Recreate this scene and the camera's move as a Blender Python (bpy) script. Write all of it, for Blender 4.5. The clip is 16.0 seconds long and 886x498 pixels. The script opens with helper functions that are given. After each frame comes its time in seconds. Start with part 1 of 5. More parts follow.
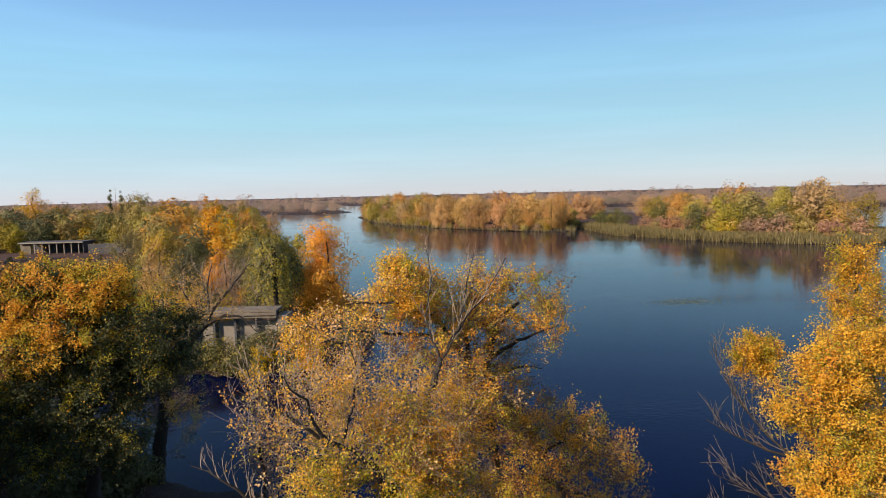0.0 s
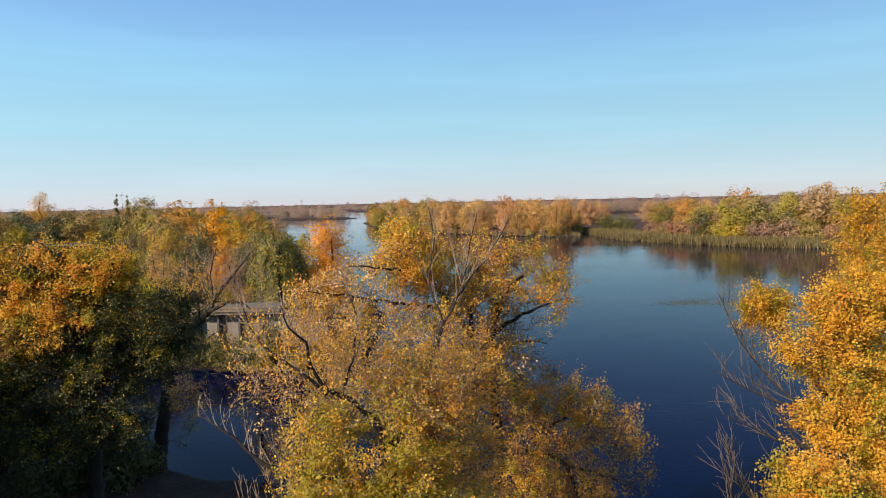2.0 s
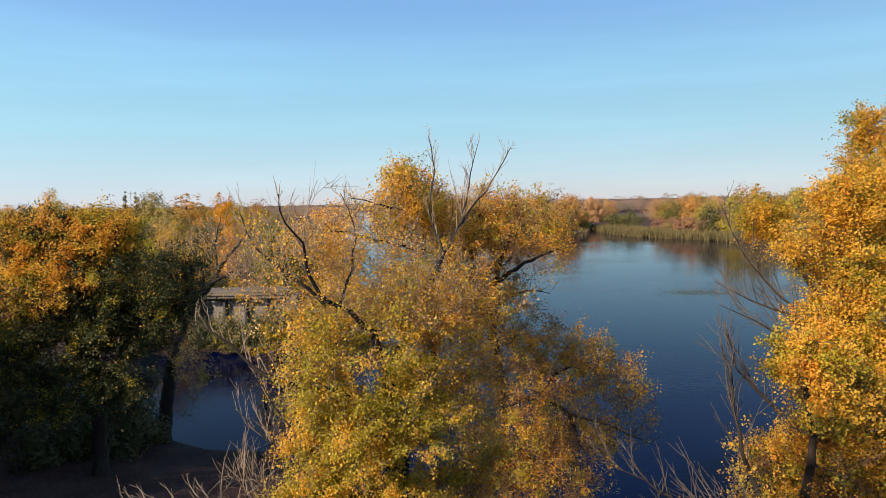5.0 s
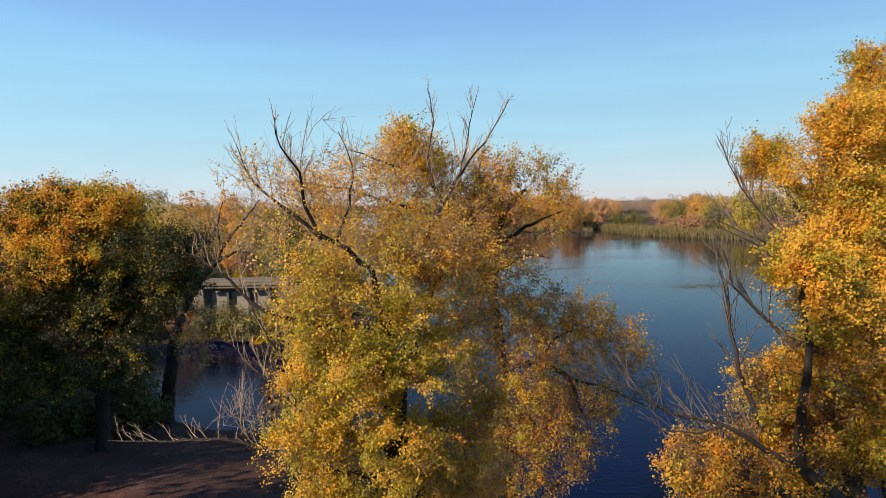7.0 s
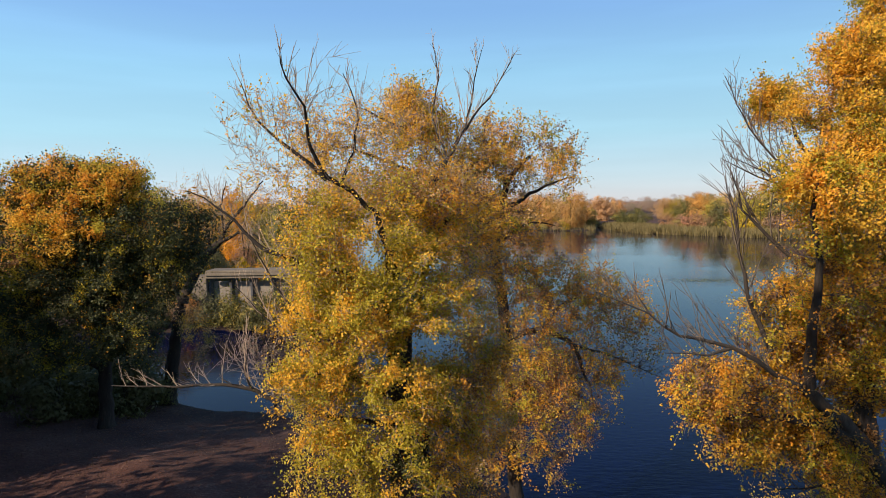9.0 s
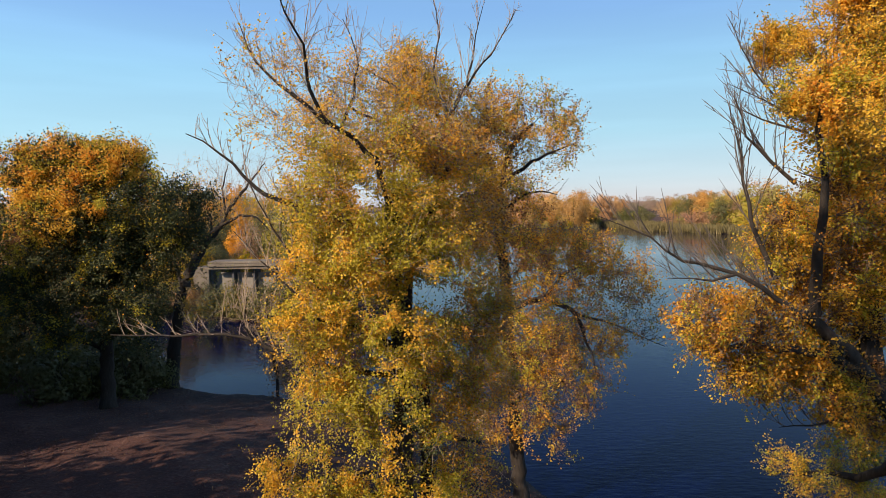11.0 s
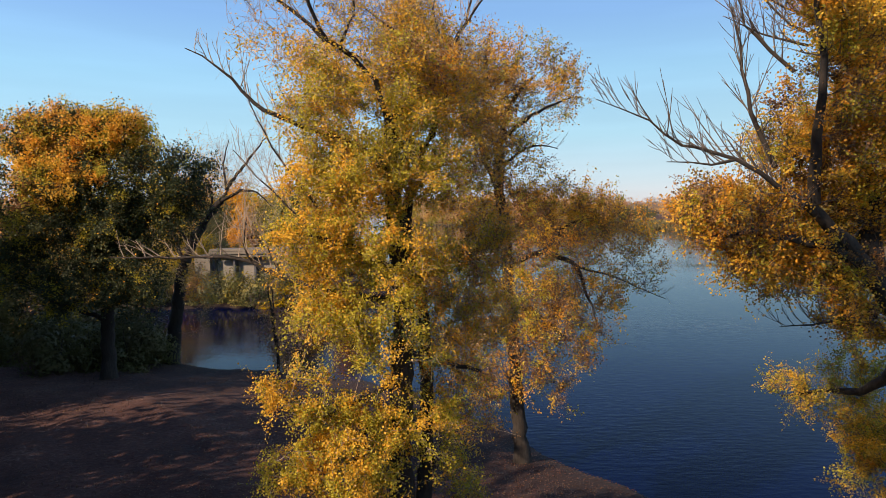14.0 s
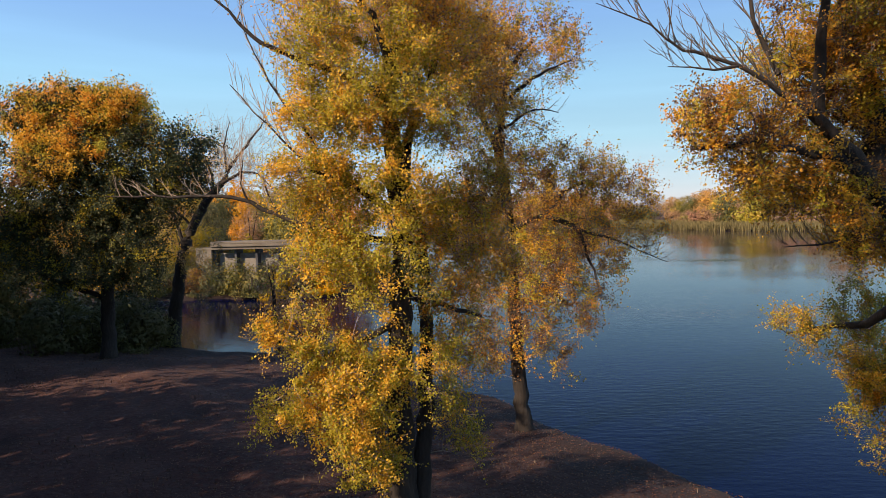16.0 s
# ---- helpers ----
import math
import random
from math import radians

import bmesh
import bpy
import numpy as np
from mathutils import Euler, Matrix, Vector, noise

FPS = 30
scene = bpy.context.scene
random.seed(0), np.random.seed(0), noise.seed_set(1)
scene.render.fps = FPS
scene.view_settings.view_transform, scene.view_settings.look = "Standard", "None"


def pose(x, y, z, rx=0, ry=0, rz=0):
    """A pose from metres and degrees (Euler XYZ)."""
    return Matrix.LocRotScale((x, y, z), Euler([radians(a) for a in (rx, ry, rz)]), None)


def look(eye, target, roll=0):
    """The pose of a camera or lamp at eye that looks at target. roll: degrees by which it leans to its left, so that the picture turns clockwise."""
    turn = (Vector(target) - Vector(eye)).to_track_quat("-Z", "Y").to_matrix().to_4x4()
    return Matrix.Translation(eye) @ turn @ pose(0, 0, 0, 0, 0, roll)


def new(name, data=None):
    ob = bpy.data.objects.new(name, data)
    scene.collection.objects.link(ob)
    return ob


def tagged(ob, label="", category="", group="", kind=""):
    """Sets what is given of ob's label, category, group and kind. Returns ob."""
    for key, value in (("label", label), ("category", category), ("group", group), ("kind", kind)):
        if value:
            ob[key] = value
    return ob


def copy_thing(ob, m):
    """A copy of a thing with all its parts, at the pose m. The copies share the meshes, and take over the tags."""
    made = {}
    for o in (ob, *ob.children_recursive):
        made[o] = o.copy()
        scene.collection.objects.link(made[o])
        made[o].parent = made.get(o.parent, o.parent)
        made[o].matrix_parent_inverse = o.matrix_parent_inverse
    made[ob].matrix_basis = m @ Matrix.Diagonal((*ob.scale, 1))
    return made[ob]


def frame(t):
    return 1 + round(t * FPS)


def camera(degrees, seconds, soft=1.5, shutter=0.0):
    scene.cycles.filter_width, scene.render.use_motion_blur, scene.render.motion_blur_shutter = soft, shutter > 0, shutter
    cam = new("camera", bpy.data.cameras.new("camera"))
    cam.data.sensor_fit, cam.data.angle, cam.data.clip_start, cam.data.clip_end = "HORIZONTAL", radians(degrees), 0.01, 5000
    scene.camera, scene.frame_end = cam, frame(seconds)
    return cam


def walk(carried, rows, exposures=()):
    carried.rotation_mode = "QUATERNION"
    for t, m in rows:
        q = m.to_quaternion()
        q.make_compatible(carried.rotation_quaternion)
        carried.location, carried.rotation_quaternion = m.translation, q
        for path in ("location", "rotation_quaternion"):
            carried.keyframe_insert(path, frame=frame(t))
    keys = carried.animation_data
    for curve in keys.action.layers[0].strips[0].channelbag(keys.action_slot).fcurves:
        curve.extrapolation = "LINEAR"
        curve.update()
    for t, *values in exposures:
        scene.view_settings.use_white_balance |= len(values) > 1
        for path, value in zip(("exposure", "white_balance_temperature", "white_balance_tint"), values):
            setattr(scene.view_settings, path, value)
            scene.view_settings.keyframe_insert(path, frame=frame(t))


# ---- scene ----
cam = camera(70.0, 16.0, soft=0.85)
# seconds, place, yaw, pitch, lean to the right
ROWS = [
    (0, -0.000, 0.695, 20.113, 0.01, -5.15, 1.37),
    (0.5, 0.004, 0.749, 19.774, 0.13, -4.87, 1.33),
    (1, 0.006, 0.794, 19.439, 0.23, -4.67, 1.29),
    (1.5, 0.012, 0.806, 19.101, 0.36, -4.52, 1.26),
    (2, 0.029, 0.794, 18.755, 0.47, -4.45, 1.24),
    (2.5, 0.050, 0.778, 18.408, 0.58, -4.46, 1.22),
    (3, 0.058, 0.777, 18.077, 0.70, -4.48, 1.20),
    (3.5, 0.070, 0.778, 17.766, 0.80, -4.48, 1.18),
    (4, 0.094, 0.769, 17.476, 0.90, -4.47, 1.17),
    (4.2, 0.107, 0.763, 17.349, 0.94, -4.46, 1.17),
    (6.3, 0.305, 0.668, 15.769, 1.44, -4.25, 1.17),
    (6.5, 0.314, 0.659, 15.635, 1.48, -4.23, 1.17),
    (7, 0.316, 0.640, 15.323, 1.54, -4.21, 1.14),
    (7.5, 0.271, 0.622, 14.980, 1.63, -4.21, 1.11),
    (8, 0.237, 0.627, 14.651, 1.68, -4.19, 1.09),
    (8.5, 0.226, 0.634, 14.319, 1.72, -4.15, 1.07),
    (9, 0.230, 0.628, 14.030, 1.77, -4.13, 1.06),
    (9.2, 0.232, 0.627, 13.913, 1.79, -4.12, 1.06),
    (11.3, 0.260, 0.671, 12.643, 2.04, -4.06, 1.11),
    (11.5, 0.261, 0.666, 12.527, 2.04, -4.06, 1.11),
    (12, 0.259, 0.639, 12.240, 2.05, -4.04, 1.13),
    (12.5, 0.258, 0.612, 11.949, 2.04, -4.03, 1.13),
    (13, 0.263, 0.593, 11.642, 2.07, -3.99, 1.14),
    (13.5, 0.267, 0.575, 11.323, 2.10, -3.92, 1.16),
    (14, 0.269, 0.556, 10.974, 2.15, -3.82, 1.19),
    (14.5, 0.270, 0.553, 10.591, 2.19, -3.75, 1.22),
    (15, 0.268, 0.570, 10.218, 2.24, -3.64, 1.25),
    (15.5, 0.283, 0.599, 9.839, 2.29, -3.52, 1.29),
    (16, 0.302, 0.629, 9.475, 2.35, -3.44, 1.33),
]
walk(cam, [(t, pose(x, y, z, 90 + pitch, lean, yaw)) for t, x, y, z, yaw, pitch, lean in ROWS], exposures=[(0.0, 0.5, 6550, 13), (9.0, 0.55, 6600, 14), (16.0, 0.62, 6800, 18)])

# ---- sky and sun ----
SUN_ELEVATION = 30.0
SUN_AZIMUTH = 228.0        # clockwise from +y
world = bpy.data.worlds.new("world")
scene.world = world
world.use_nodes = True
wn, wl = world.node_tree.nodes, world.node_tree.links
sky = wn.new("ShaderNodeTexSky")
sky.sky_type = 'NISHITA'
sky.sun_disc = False
sky.sun_elevation = radians(SUN_ELEVATION)
sky.sun_rotation = radians(SUN_AZIMUTH)
sky.altitude, sky.air_density, sky.dust_density, sky.ozone_density = 100, 1.0, 0.15, 4.0
veil = wn.new("ShaderNodeMix")          # high haze: milky low down, bluer overhead
veil.data_type = 'RGBA'
wc = wn.new("ShaderNodeTexCoord")
wx = wn.new("ShaderNodeSeparateXYZ")
wl.new(wc.outputs["Generated"], wx.inputs[0])
wh = wn.new("ShaderNodeMapRange")        # thinner overhead than towards the horizon
wh.interpolation_type = 'SMOOTHSTEP'
for socket, value in (("From Min", 0.1), ("From Max", 0.9), ("To Min", 0.85), ("To Max", 0.1)):
    wh.inputs[socket].default_value = value
wl.new(wx.outputs["Z"], wh.inputs["Value"])
wl.new(wh.outputs[0], veil.inputs[0])
wr_ = wn.new("ShaderNodeValToRGB")
while len(wr_.color_ramp.elements) < 6:
    wr_.color_ramp.elements.new(0.5)
for e, (p, c) in zip(wr_.color_ramp.elements, ((0.0, (0.66, 0.71, 0.79)), (0.036, (0.56, 0.75, 0.86)), (0.105, (0.42, 0.75, 0.89)), (0.196, (0.335, 0.69, 0.93)), (0.28, (0.255, 0.545, 0.95)), (0.7, (0.14, 0.33, 0.66)))):
    e.position, e.color = p, (*c, 1)
wl.new(wx.outputs["Z"], wr_.inputs[0])
dot = wn.new("ShaderNodeVectorMath")     # brighter towards the sun's side of the sky
dot.operation = 'DOT_PRODUCT'
dot.inputs[1].default_value = (math.sin(radians(SUN_AZIMUTH)), math.cos(radians(SUN_AZIMUTH)), 0)
wl.new(wc.outputs["Generated"], dot.inputs[0])
side = wn.new("ShaderNodeMath")
side.operation = 'MULTIPLY_ADD'
side.inputs[1].default_value, side.inputs[2].default_value = 1.3, 6.9
wl.new(dot.outputs["Value"], side.inputs[0])
wisp_at = wn.new("ShaderNodeMapping")      # faint long wisps of cirrus
wisp_at.inputs["Scale"].default_value, wisp_at.inputs["Rotation"].default_value = (1.3, 1.3, 14.0), (0.05, 0.0, 0.0)
wisp = wn.new("ShaderNodeTexNoise")
wisp.inputs["Scale"].default_value, wisp.inputs["Detail"].default_value = 1.6, 5.0
wl.new(wc.outputs["Generated"], wisp_at.inputs["Vector"])
wl.new(wisp_at.outputs[0], wisp.inputs["Vector"])
thin = wn.new("ShaderNodeMapRange")
for socket, value in (("From Min", 0.45), ("From Max", 0.75), ("To Min", 0.0), ("To Max", 0.6)):
    thin.inputs[socket].default_value = value
wl.new(wisp.outputs["Fac"], thin.inputs["Value"])
sum_ = wn.new("ShaderNodeMath")
sum_.operation = 'ADD'
wl.new(side.outputs[0], sum_.inputs[0])
wl.new(thin.outputs[0], sum_.inputs[1])
glow = wn.new("ShaderNodeVectorMath")
glow.operation = 'SCALE'
wl.new(wr_.outputs[0], glow.inputs[0])
wl.new(sum_.outputs[0], glow.inputs["Scale"])
wl.new(glow.outputs[0], veil.inputs[7])
wl.new(sky.outputs[0], veil.inputs[6])
wl.new(veil.outputs[2], wn["Background"].inputs[0])
wn["Background"].inputs[1].default_value = 0.105
sun = new("sun", bpy.data.lights.new("sun", 'SUN'))
sun.data.energy, sun.data.angle, sun.data.color = 5.0, radians(0.6), (1.0, 0.83, 0.60)
_a, _e = radians(SUN_AZIMUTH), radians(SUN_ELEVATION)
TO_SUN = Vector((math.sin(_a) * math.cos(_e), math.cos(_a) * math.cos(_e), math.sin(_e)))
sun.matrix_world = look(TO_SUN * 100, (0, 0, 0))


# ---- materials ----
def material(name):
    m = bpy.data.materials.new(name)
    m.use_nodes = True
    return m, m.node_tree.nodes, m.node_tree.links, m.node_tree.nodes["Principled BSDF"]


def ramp(nodes, stops):
    r = nodes.new("ShaderNodeValToRGB")
    el = r.color_ramp.elements
    while len(el) < len(stops):
        el.new(0.5)
    for e, (p, c) in zip(el, stops):
        e.position, e.color = p, (*c, 1)
    return r


def noise_node(nodes, links, scale, detail=4.0, stretch=None, rough=0.55):
    co = nodes.new("ShaderNodeTexCoord")
    out = co.outputs["Object"]
    if stretch:
        mp = nodes.new("ShaderNodeMapping")
        mp.inputs["Scale"].default_value = stretch
        links.new(out, mp.inputs["Vector"])
        out = mp.outputs["Vector"]
    n = nodes.new("ShaderNodeTexNoise")
    n.inputs["Scale"].default_value, n.inputs["Detail"].default_value = scale, detail
    n.inputs["Roughness"].default_value = rough
    links.new(out, n.inputs["Vector"])
    return n


def rough_material(name, stops, scale, fine, rough=0.9, bump=0.3, dist=0.05, stretch=None):
    m, n, l, bs = material(name)
    a = noise_node(n, l, scale, 5, stretch)
    b = noise_node(n, l, fine, 6, stretch)
    mix = n.new("ShaderNodeMath")
    mix.operation = 'MULTIPLY_ADD'
    mix.inputs[1].default_value = 0.45
    l.new(b.outputs["Fac"], mix.inputs[0])
    sc = n.new("ShaderNodeMath")
    sc.operation = 'MULTIPLY'
    sc.inputs[1].default_value = 0.55
    l.new(a.outputs["Fac"], sc.inputs[0])
    l.new(sc.outputs[0], mix.inputs[2])
    r = ramp(n, stops)
    l.new(mix.outputs[0], r.inputs[0])
    l.new(r.outputs[0], bs.inputs["Base Color"])
    bs.inputs["Roughness"].default_value = rough
    bp = n.new("ShaderNodeBump")
    bp.inputs["Strength"].default_value, bp.inputs["Distance"].default_value = bump, dist
    l.new(b.outputs["Fac"], bp.inputs["Height"])
    l.new(bp.outputs[0], bs.inputs["Normal"])
    return m


def own_tone(n, l, colour):
    """Shifts a colour a little in hue and depth from tree to tree."""
    oi = n.new("ShaderNodeObjectInfo")
    hs = n.new("ShaderNodeHueSaturation")
    for socket, lo, hi, mul in (("Hue", 0.487, 0.513, 1.0), ("Value", 0.68, 1.12, 7.31), ("Saturation", 0.95, 1.25, 3.77)):
        sc = n.new("ShaderNodeMath")
        sc.operation = 'MULTIPLY'
        sc.inputs[1].default_value = mul
        l.new(oi.outputs["Random"], sc.inputs[0])
        fr = n.new("ShaderNodeMath")
        fr.operation = 'FRACT'
        l.new(sc.outputs[0], fr.inputs[0])
        mr = n.new("ShaderNodeMapRange")
        mr.inputs["To Min"].default_value, mr.inputs["To Max"].default_value = lo, hi
        l.new(fr.outputs[0], mr.inputs["Value"])
        l.new(mr.outputs[0], hs.inputs[socket])
    l.new(colour.outputs[0], hs.inputs["Color"])
    return hs


def leaf_material(name, dark, mid, light, through_light=0.35, patch=0.6, each_tree=False):
    """Leaves: each its own shade, patches of other shades over the crown, light passing through the blade."""
    m, n, l, bs = material(name)
    g = n.new("ShaderNodeNewGeometry")
    a = noise_node(n, l, patch, 3)
    mx = n.new("ShaderNodeMath")
    mx.operation = 'MULTIPLY_ADD'
    mx.inputs[1].default_value = 0.6
    l.new(g.outputs["Random Per Island"], mx.inputs[0])
    sc = n.new("ShaderNodeMath")
    sc.operation = 'MULTIPLY'
    sc.inputs[1].default_value = 0.4
    l.new(a.outputs["Fac"], sc.inputs[0])
    l.new(sc.outputs[0], mx.inputs[2])
    r = ramp(n, [(0.12, dark), (0.5, mid), (0.9, light)])
    l.new(mx.outputs[0], r.inputs[0])
    r = own_tone(n, l, r) if each_tree else r
    l.new(r.outputs[0], bs.inputs["Base Color"])
    bs.inputs["Roughness"].default_value = 0.55
    bs.inputs["Specular IOR Level"].default_value = 0.3
    tr = n.new("ShaderNodeBsdfTranslucent")
    l.new(r.outputs[0], tr.inputs["Color"])
    ms = n.new("ShaderNodeMixShader")
    ms.inputs[0].default_value = through_light
    l.new(bs.outputs[0], ms.inputs[1])
    l.new(tr.outputs[0], ms.inputs[2])
    l.new(ms.outputs[0], n["Material Output"].inputs["Surface"])
    return m


LEAF = {
    'y': leaf_material("leaf_yellow", (0.54, 0.285, 0.03), (0.82, 0.465, 0.038), (0.92, 0.62, 0.10), 0.5),
    'o': leaf_material("leaf_orange", (0.50, 0.20, 0.018), (0.84, 0.38, 0.034), (0.90, 0.53, 0.09), 0.5),
    'g': leaf_material("leaf_olive", (0.20, 0.15, 0.018), (0.45, 0.375, 0.028), (0.68, 0.54, 0.075), 0.5),
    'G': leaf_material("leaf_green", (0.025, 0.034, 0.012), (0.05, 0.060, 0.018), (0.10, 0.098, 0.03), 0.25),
    'b': leaf_material("leaf_brown", (0.10, 0.045, 0.02), (0.25, 0.12, 0.04), (0.38, 0.21, 0.07)),
    'p': leaf_material("leaf_dusky_pink", (0.22, 0.11, 0.07), (0.44, 0.23, 0.15), (0.56, 0.34, 0.23), 0.3),
    'k': leaf_material("leaf_tan", (0.38, 0.21, 0.075), (0.70, 0.42, 0.16), (0.84, 0.60, 0.31), 0.34),
}
LEAF_KEYS = "yogGbpk"


def far_leaf(name, c, through_light=0.22):
    """Leaves of trees farther off: calmer in tone, each tree with its own shade."""
    return leaf_material(name, tuple(v * 0.92 for v in c), c, tuple(min(0.85, v * 1.07) for v in c), through_light, 0.25, True)


FAR_TONE = {'y': (0.52, 0.315, 0.03), 'o': (0.62, 0.31, 0.06), 'g': (0.33, 0.255, 0.07), 'G': (0.125, 0.12, 0.045), 'b': (0.27, 0.16, 0.07), 'p': (0.36, 0.215, 0.145), 'k': (0.54, 0.325, 0.155)}
FAR_NAME = {'y': "yellow", 'o': "orange", 'g': "olive", 'G': "green", 'b': "brown", 'p': "dusky_pink", 'k': "tan"}
FAR_LEAF = {k: far_leaf("far_leaf_" + FAR_NAME[k], c) for k, c in FAR_TONE.items()}
# aerial haze put into these leaf colours: paler and greyer than nearer trees
HAZED_WOODS = {
    'b': far_leaf("hazed_woods_brown", (0.30, 0.23, 0.19), 0.45), 'k': far_leaf("hazed_woods_tan", (0.36, 0.27, 0.215), 0.45), 'p': far_leaf("hazed_woods_mauve", (0.33, 0.25, 0.215), 0.45), 'g': far_leaf("hazed_woods_olive", (0.26, 0.22, 0.16), 0.45),
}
BARK = rough_material("bark", [(0.3, (0.012, 0.008, 0.007)), (0.55, (0.032, 0.024, 0.019)), (0.75, (0.075, 0.058, 0.046))], 2.0, 14.0, 0.95, 0.8, 0.04, (1, 1, 0.25))
TWIG = rough_material("twig_bark", [(0.3, (0.17, 0.125, 0.09)), (0.7, (0.42, 0.32, 0.24))], 1.5, 20.0, 0.9, 0.2, 0.01)
BRANCH = rough_material("branch_bark", [(0.3, (0.045, 0.034, 0.027)), (0.7, (0.19, 0.15, 0.12))], 1.5, 20.0, 0.9, 0.2, 0.01)
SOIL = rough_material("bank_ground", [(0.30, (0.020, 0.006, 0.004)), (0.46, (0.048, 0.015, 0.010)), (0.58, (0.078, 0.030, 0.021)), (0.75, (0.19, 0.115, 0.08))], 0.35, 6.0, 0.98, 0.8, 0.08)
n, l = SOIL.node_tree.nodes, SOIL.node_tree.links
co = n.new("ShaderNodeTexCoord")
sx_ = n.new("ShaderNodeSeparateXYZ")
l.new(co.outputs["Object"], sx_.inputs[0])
bank_shade = n.new("ShaderNodeMapRange")            # the bank's shade put into the earth colour, darkest low by the water
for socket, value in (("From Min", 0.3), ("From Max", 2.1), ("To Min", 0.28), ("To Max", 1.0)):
    bank_shade.inputs[socket].default_value = value
l.new(sx_.outputs["Z"], bank_shade.inputs["Value"])
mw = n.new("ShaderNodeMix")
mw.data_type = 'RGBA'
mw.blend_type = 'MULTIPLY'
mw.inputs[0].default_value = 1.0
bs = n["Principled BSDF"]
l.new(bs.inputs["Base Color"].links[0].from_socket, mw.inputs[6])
l.new(bank_shade.outputs[0], mw.inputs[7])
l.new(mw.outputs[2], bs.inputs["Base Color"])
CONCRETE = rough_material("weathered_concrete", [(0.3, (0.075, 0.062, 0.046)), (0.5, (0.14, 0.115, 0.088)), (0.75, (0.22, 0.185, 0.145))], 0.5, 7.0, 0.9, 0.35, 0.02)
PALE = rough_material("whitewashed_wall", [(0.3, (0.14, 0.12, 0.10)), (0.7, (0.28, 0.25, 0.215))], 0.6, 8.0, 0.9, 0.2, 0.02)
DARK = rough_material("dark_wall", [(0.3, (0.03, 0.03, 0.035)), (0.7, (0.09, 0.09, 0.10))], 0.6, 8.0, 0.9, 0.2, 0.02)
REED = leaf_material("reed", (0.075, 0.06, 0.026), (0.175, 0.14, 0.055), (0.28, 0.22, 0.10), 0.25, 0.08)
LITTER = leaf_material("leaf_litter", (0.045, 0.014, 0.008), (0.10, 0.036, 0.018), (0.19, 0.085, 0.035), 0.1)
GRASS = leaf_material("dry_grass", (0.05, 0.03, 0.02), (0.10, 0.065, 0.042), (0.20, 0.14, 0.085), 0.25, 0.3)

m, n, l, bs = material("river_water")
bs.inputs["Base Color"].default_value = (0.0003, 0.0024, 0.022, 1)
bs.inputs["Roughness"].default_value = 0.03
bs.inputs["IOR"].default_value = 1.14
bs.inputs["Specular Tint"].default_value = (0.22, 0.5, 1.0, 1)
bs.inputs["Specular IOR Level"].default_value = 0.5
w1 = noise_node(n, l, 1.0, 4, (1.2, 3.2, 1), 0.55)
w2 = noise_node(n, l, 1.0, 2, (0.02, 0.05, 1))
wm = n.new("ShaderNodeMath")
wm.operation = 'MULTIPLY'
l.new(w1.outputs["Fac"], wm.inputs[0])
wr = ramp(n, [(0.4, (0.25, 0.25, 0.25)), (0.65, (1, 1, 1))])
l.new(w2.outputs["Fac"], wr.inputs[0])
l.new(wr.outputs[0], wm.inputs[1])
# wind ripples on the open river, calm water in the lee of the isle
wc2 = n.new("ShaderNodeTexCoord")
ws = n.new("ShaderNodeSeparateXYZ")
l.new(wc2.outputs["Object"], ws.inputs[0])
lee = n.new("ShaderNodeMapRange")
lee.interpolation_type = 'SMOOTHSTEP'
for socket, value in (("From Min", 60), ("From Max", 200), ("To Min", 1.0), ("To Max", 0.8)):
    lee.inputs[socket].default_value = value
l.new(ws.outputs["Y"], lee.inputs["Value"])
wt = n.new("ShaderNodeMath")
wt.operation = 'MULTIPLY'
l.new(wm.outputs[0], wt.inputs[0])
l.new(lee.outputs[0], wt.inputs[1])
bp = n.new("ShaderNodeBump")
bp.inputs["Strength"].default_value, bp.inputs["Distance"].default_value = 0.4, 0.06
l.new(wt.outputs[0], bp.inputs["Height"])
l.new(bp.outputs[0], bs.inputs["Normal"])
WATER = m


# ---- building helpers ----
def mesh_of(name, verts, faces, mats, index=None, smooth=True):
    """A mesh from arrays of vertices and of triangles or quads (all alike)."""
    me = bpy.data.meshes.new(name)
    verts, faces = np.asarray(verts, np.float32), np.asarray(faces, np.int32)
    k = faces.shape[1]
    me.vertices.add(len(verts))
    me.vertices.foreach_set("co", verts.ravel())
    me.loops.add(faces.size)
    me.loops.foreach_set("vertex_index", faces.ravel())
    me.polygons.add(len(faces))
    me.polygons.foreach_set("loop_start", np.arange(0, faces.size, k, dtype=np.int32))
    if index is not None:
        me.polygons.foreach_set("material_index", np.asarray(index, np.int32))
    me.polygons.foreach_set("use_smooth", np.full(len(faces), smooth))
    for mt in mats:
        me.materials.append(mt)
    me.update(calc_edges=True)
    return me


def thing(name, at, label, category, group="", kind=""):
    ob = new(name)
    ob.location = at
    return tagged(ob, label, category, group, kind)


def child(name, me, parent, label="", kind=""):
    ob = new(name, me)
    ob.parent = parent
    return tagged(ob, label, kind=kind)


def part(name, bm, mat, parent, label=""):
    me = bpy.data.meshes.new(name)
    bm.to_mesh(me)
    bm.free()
    me.materials.append(mat)
    return child(name, me, parent, label)


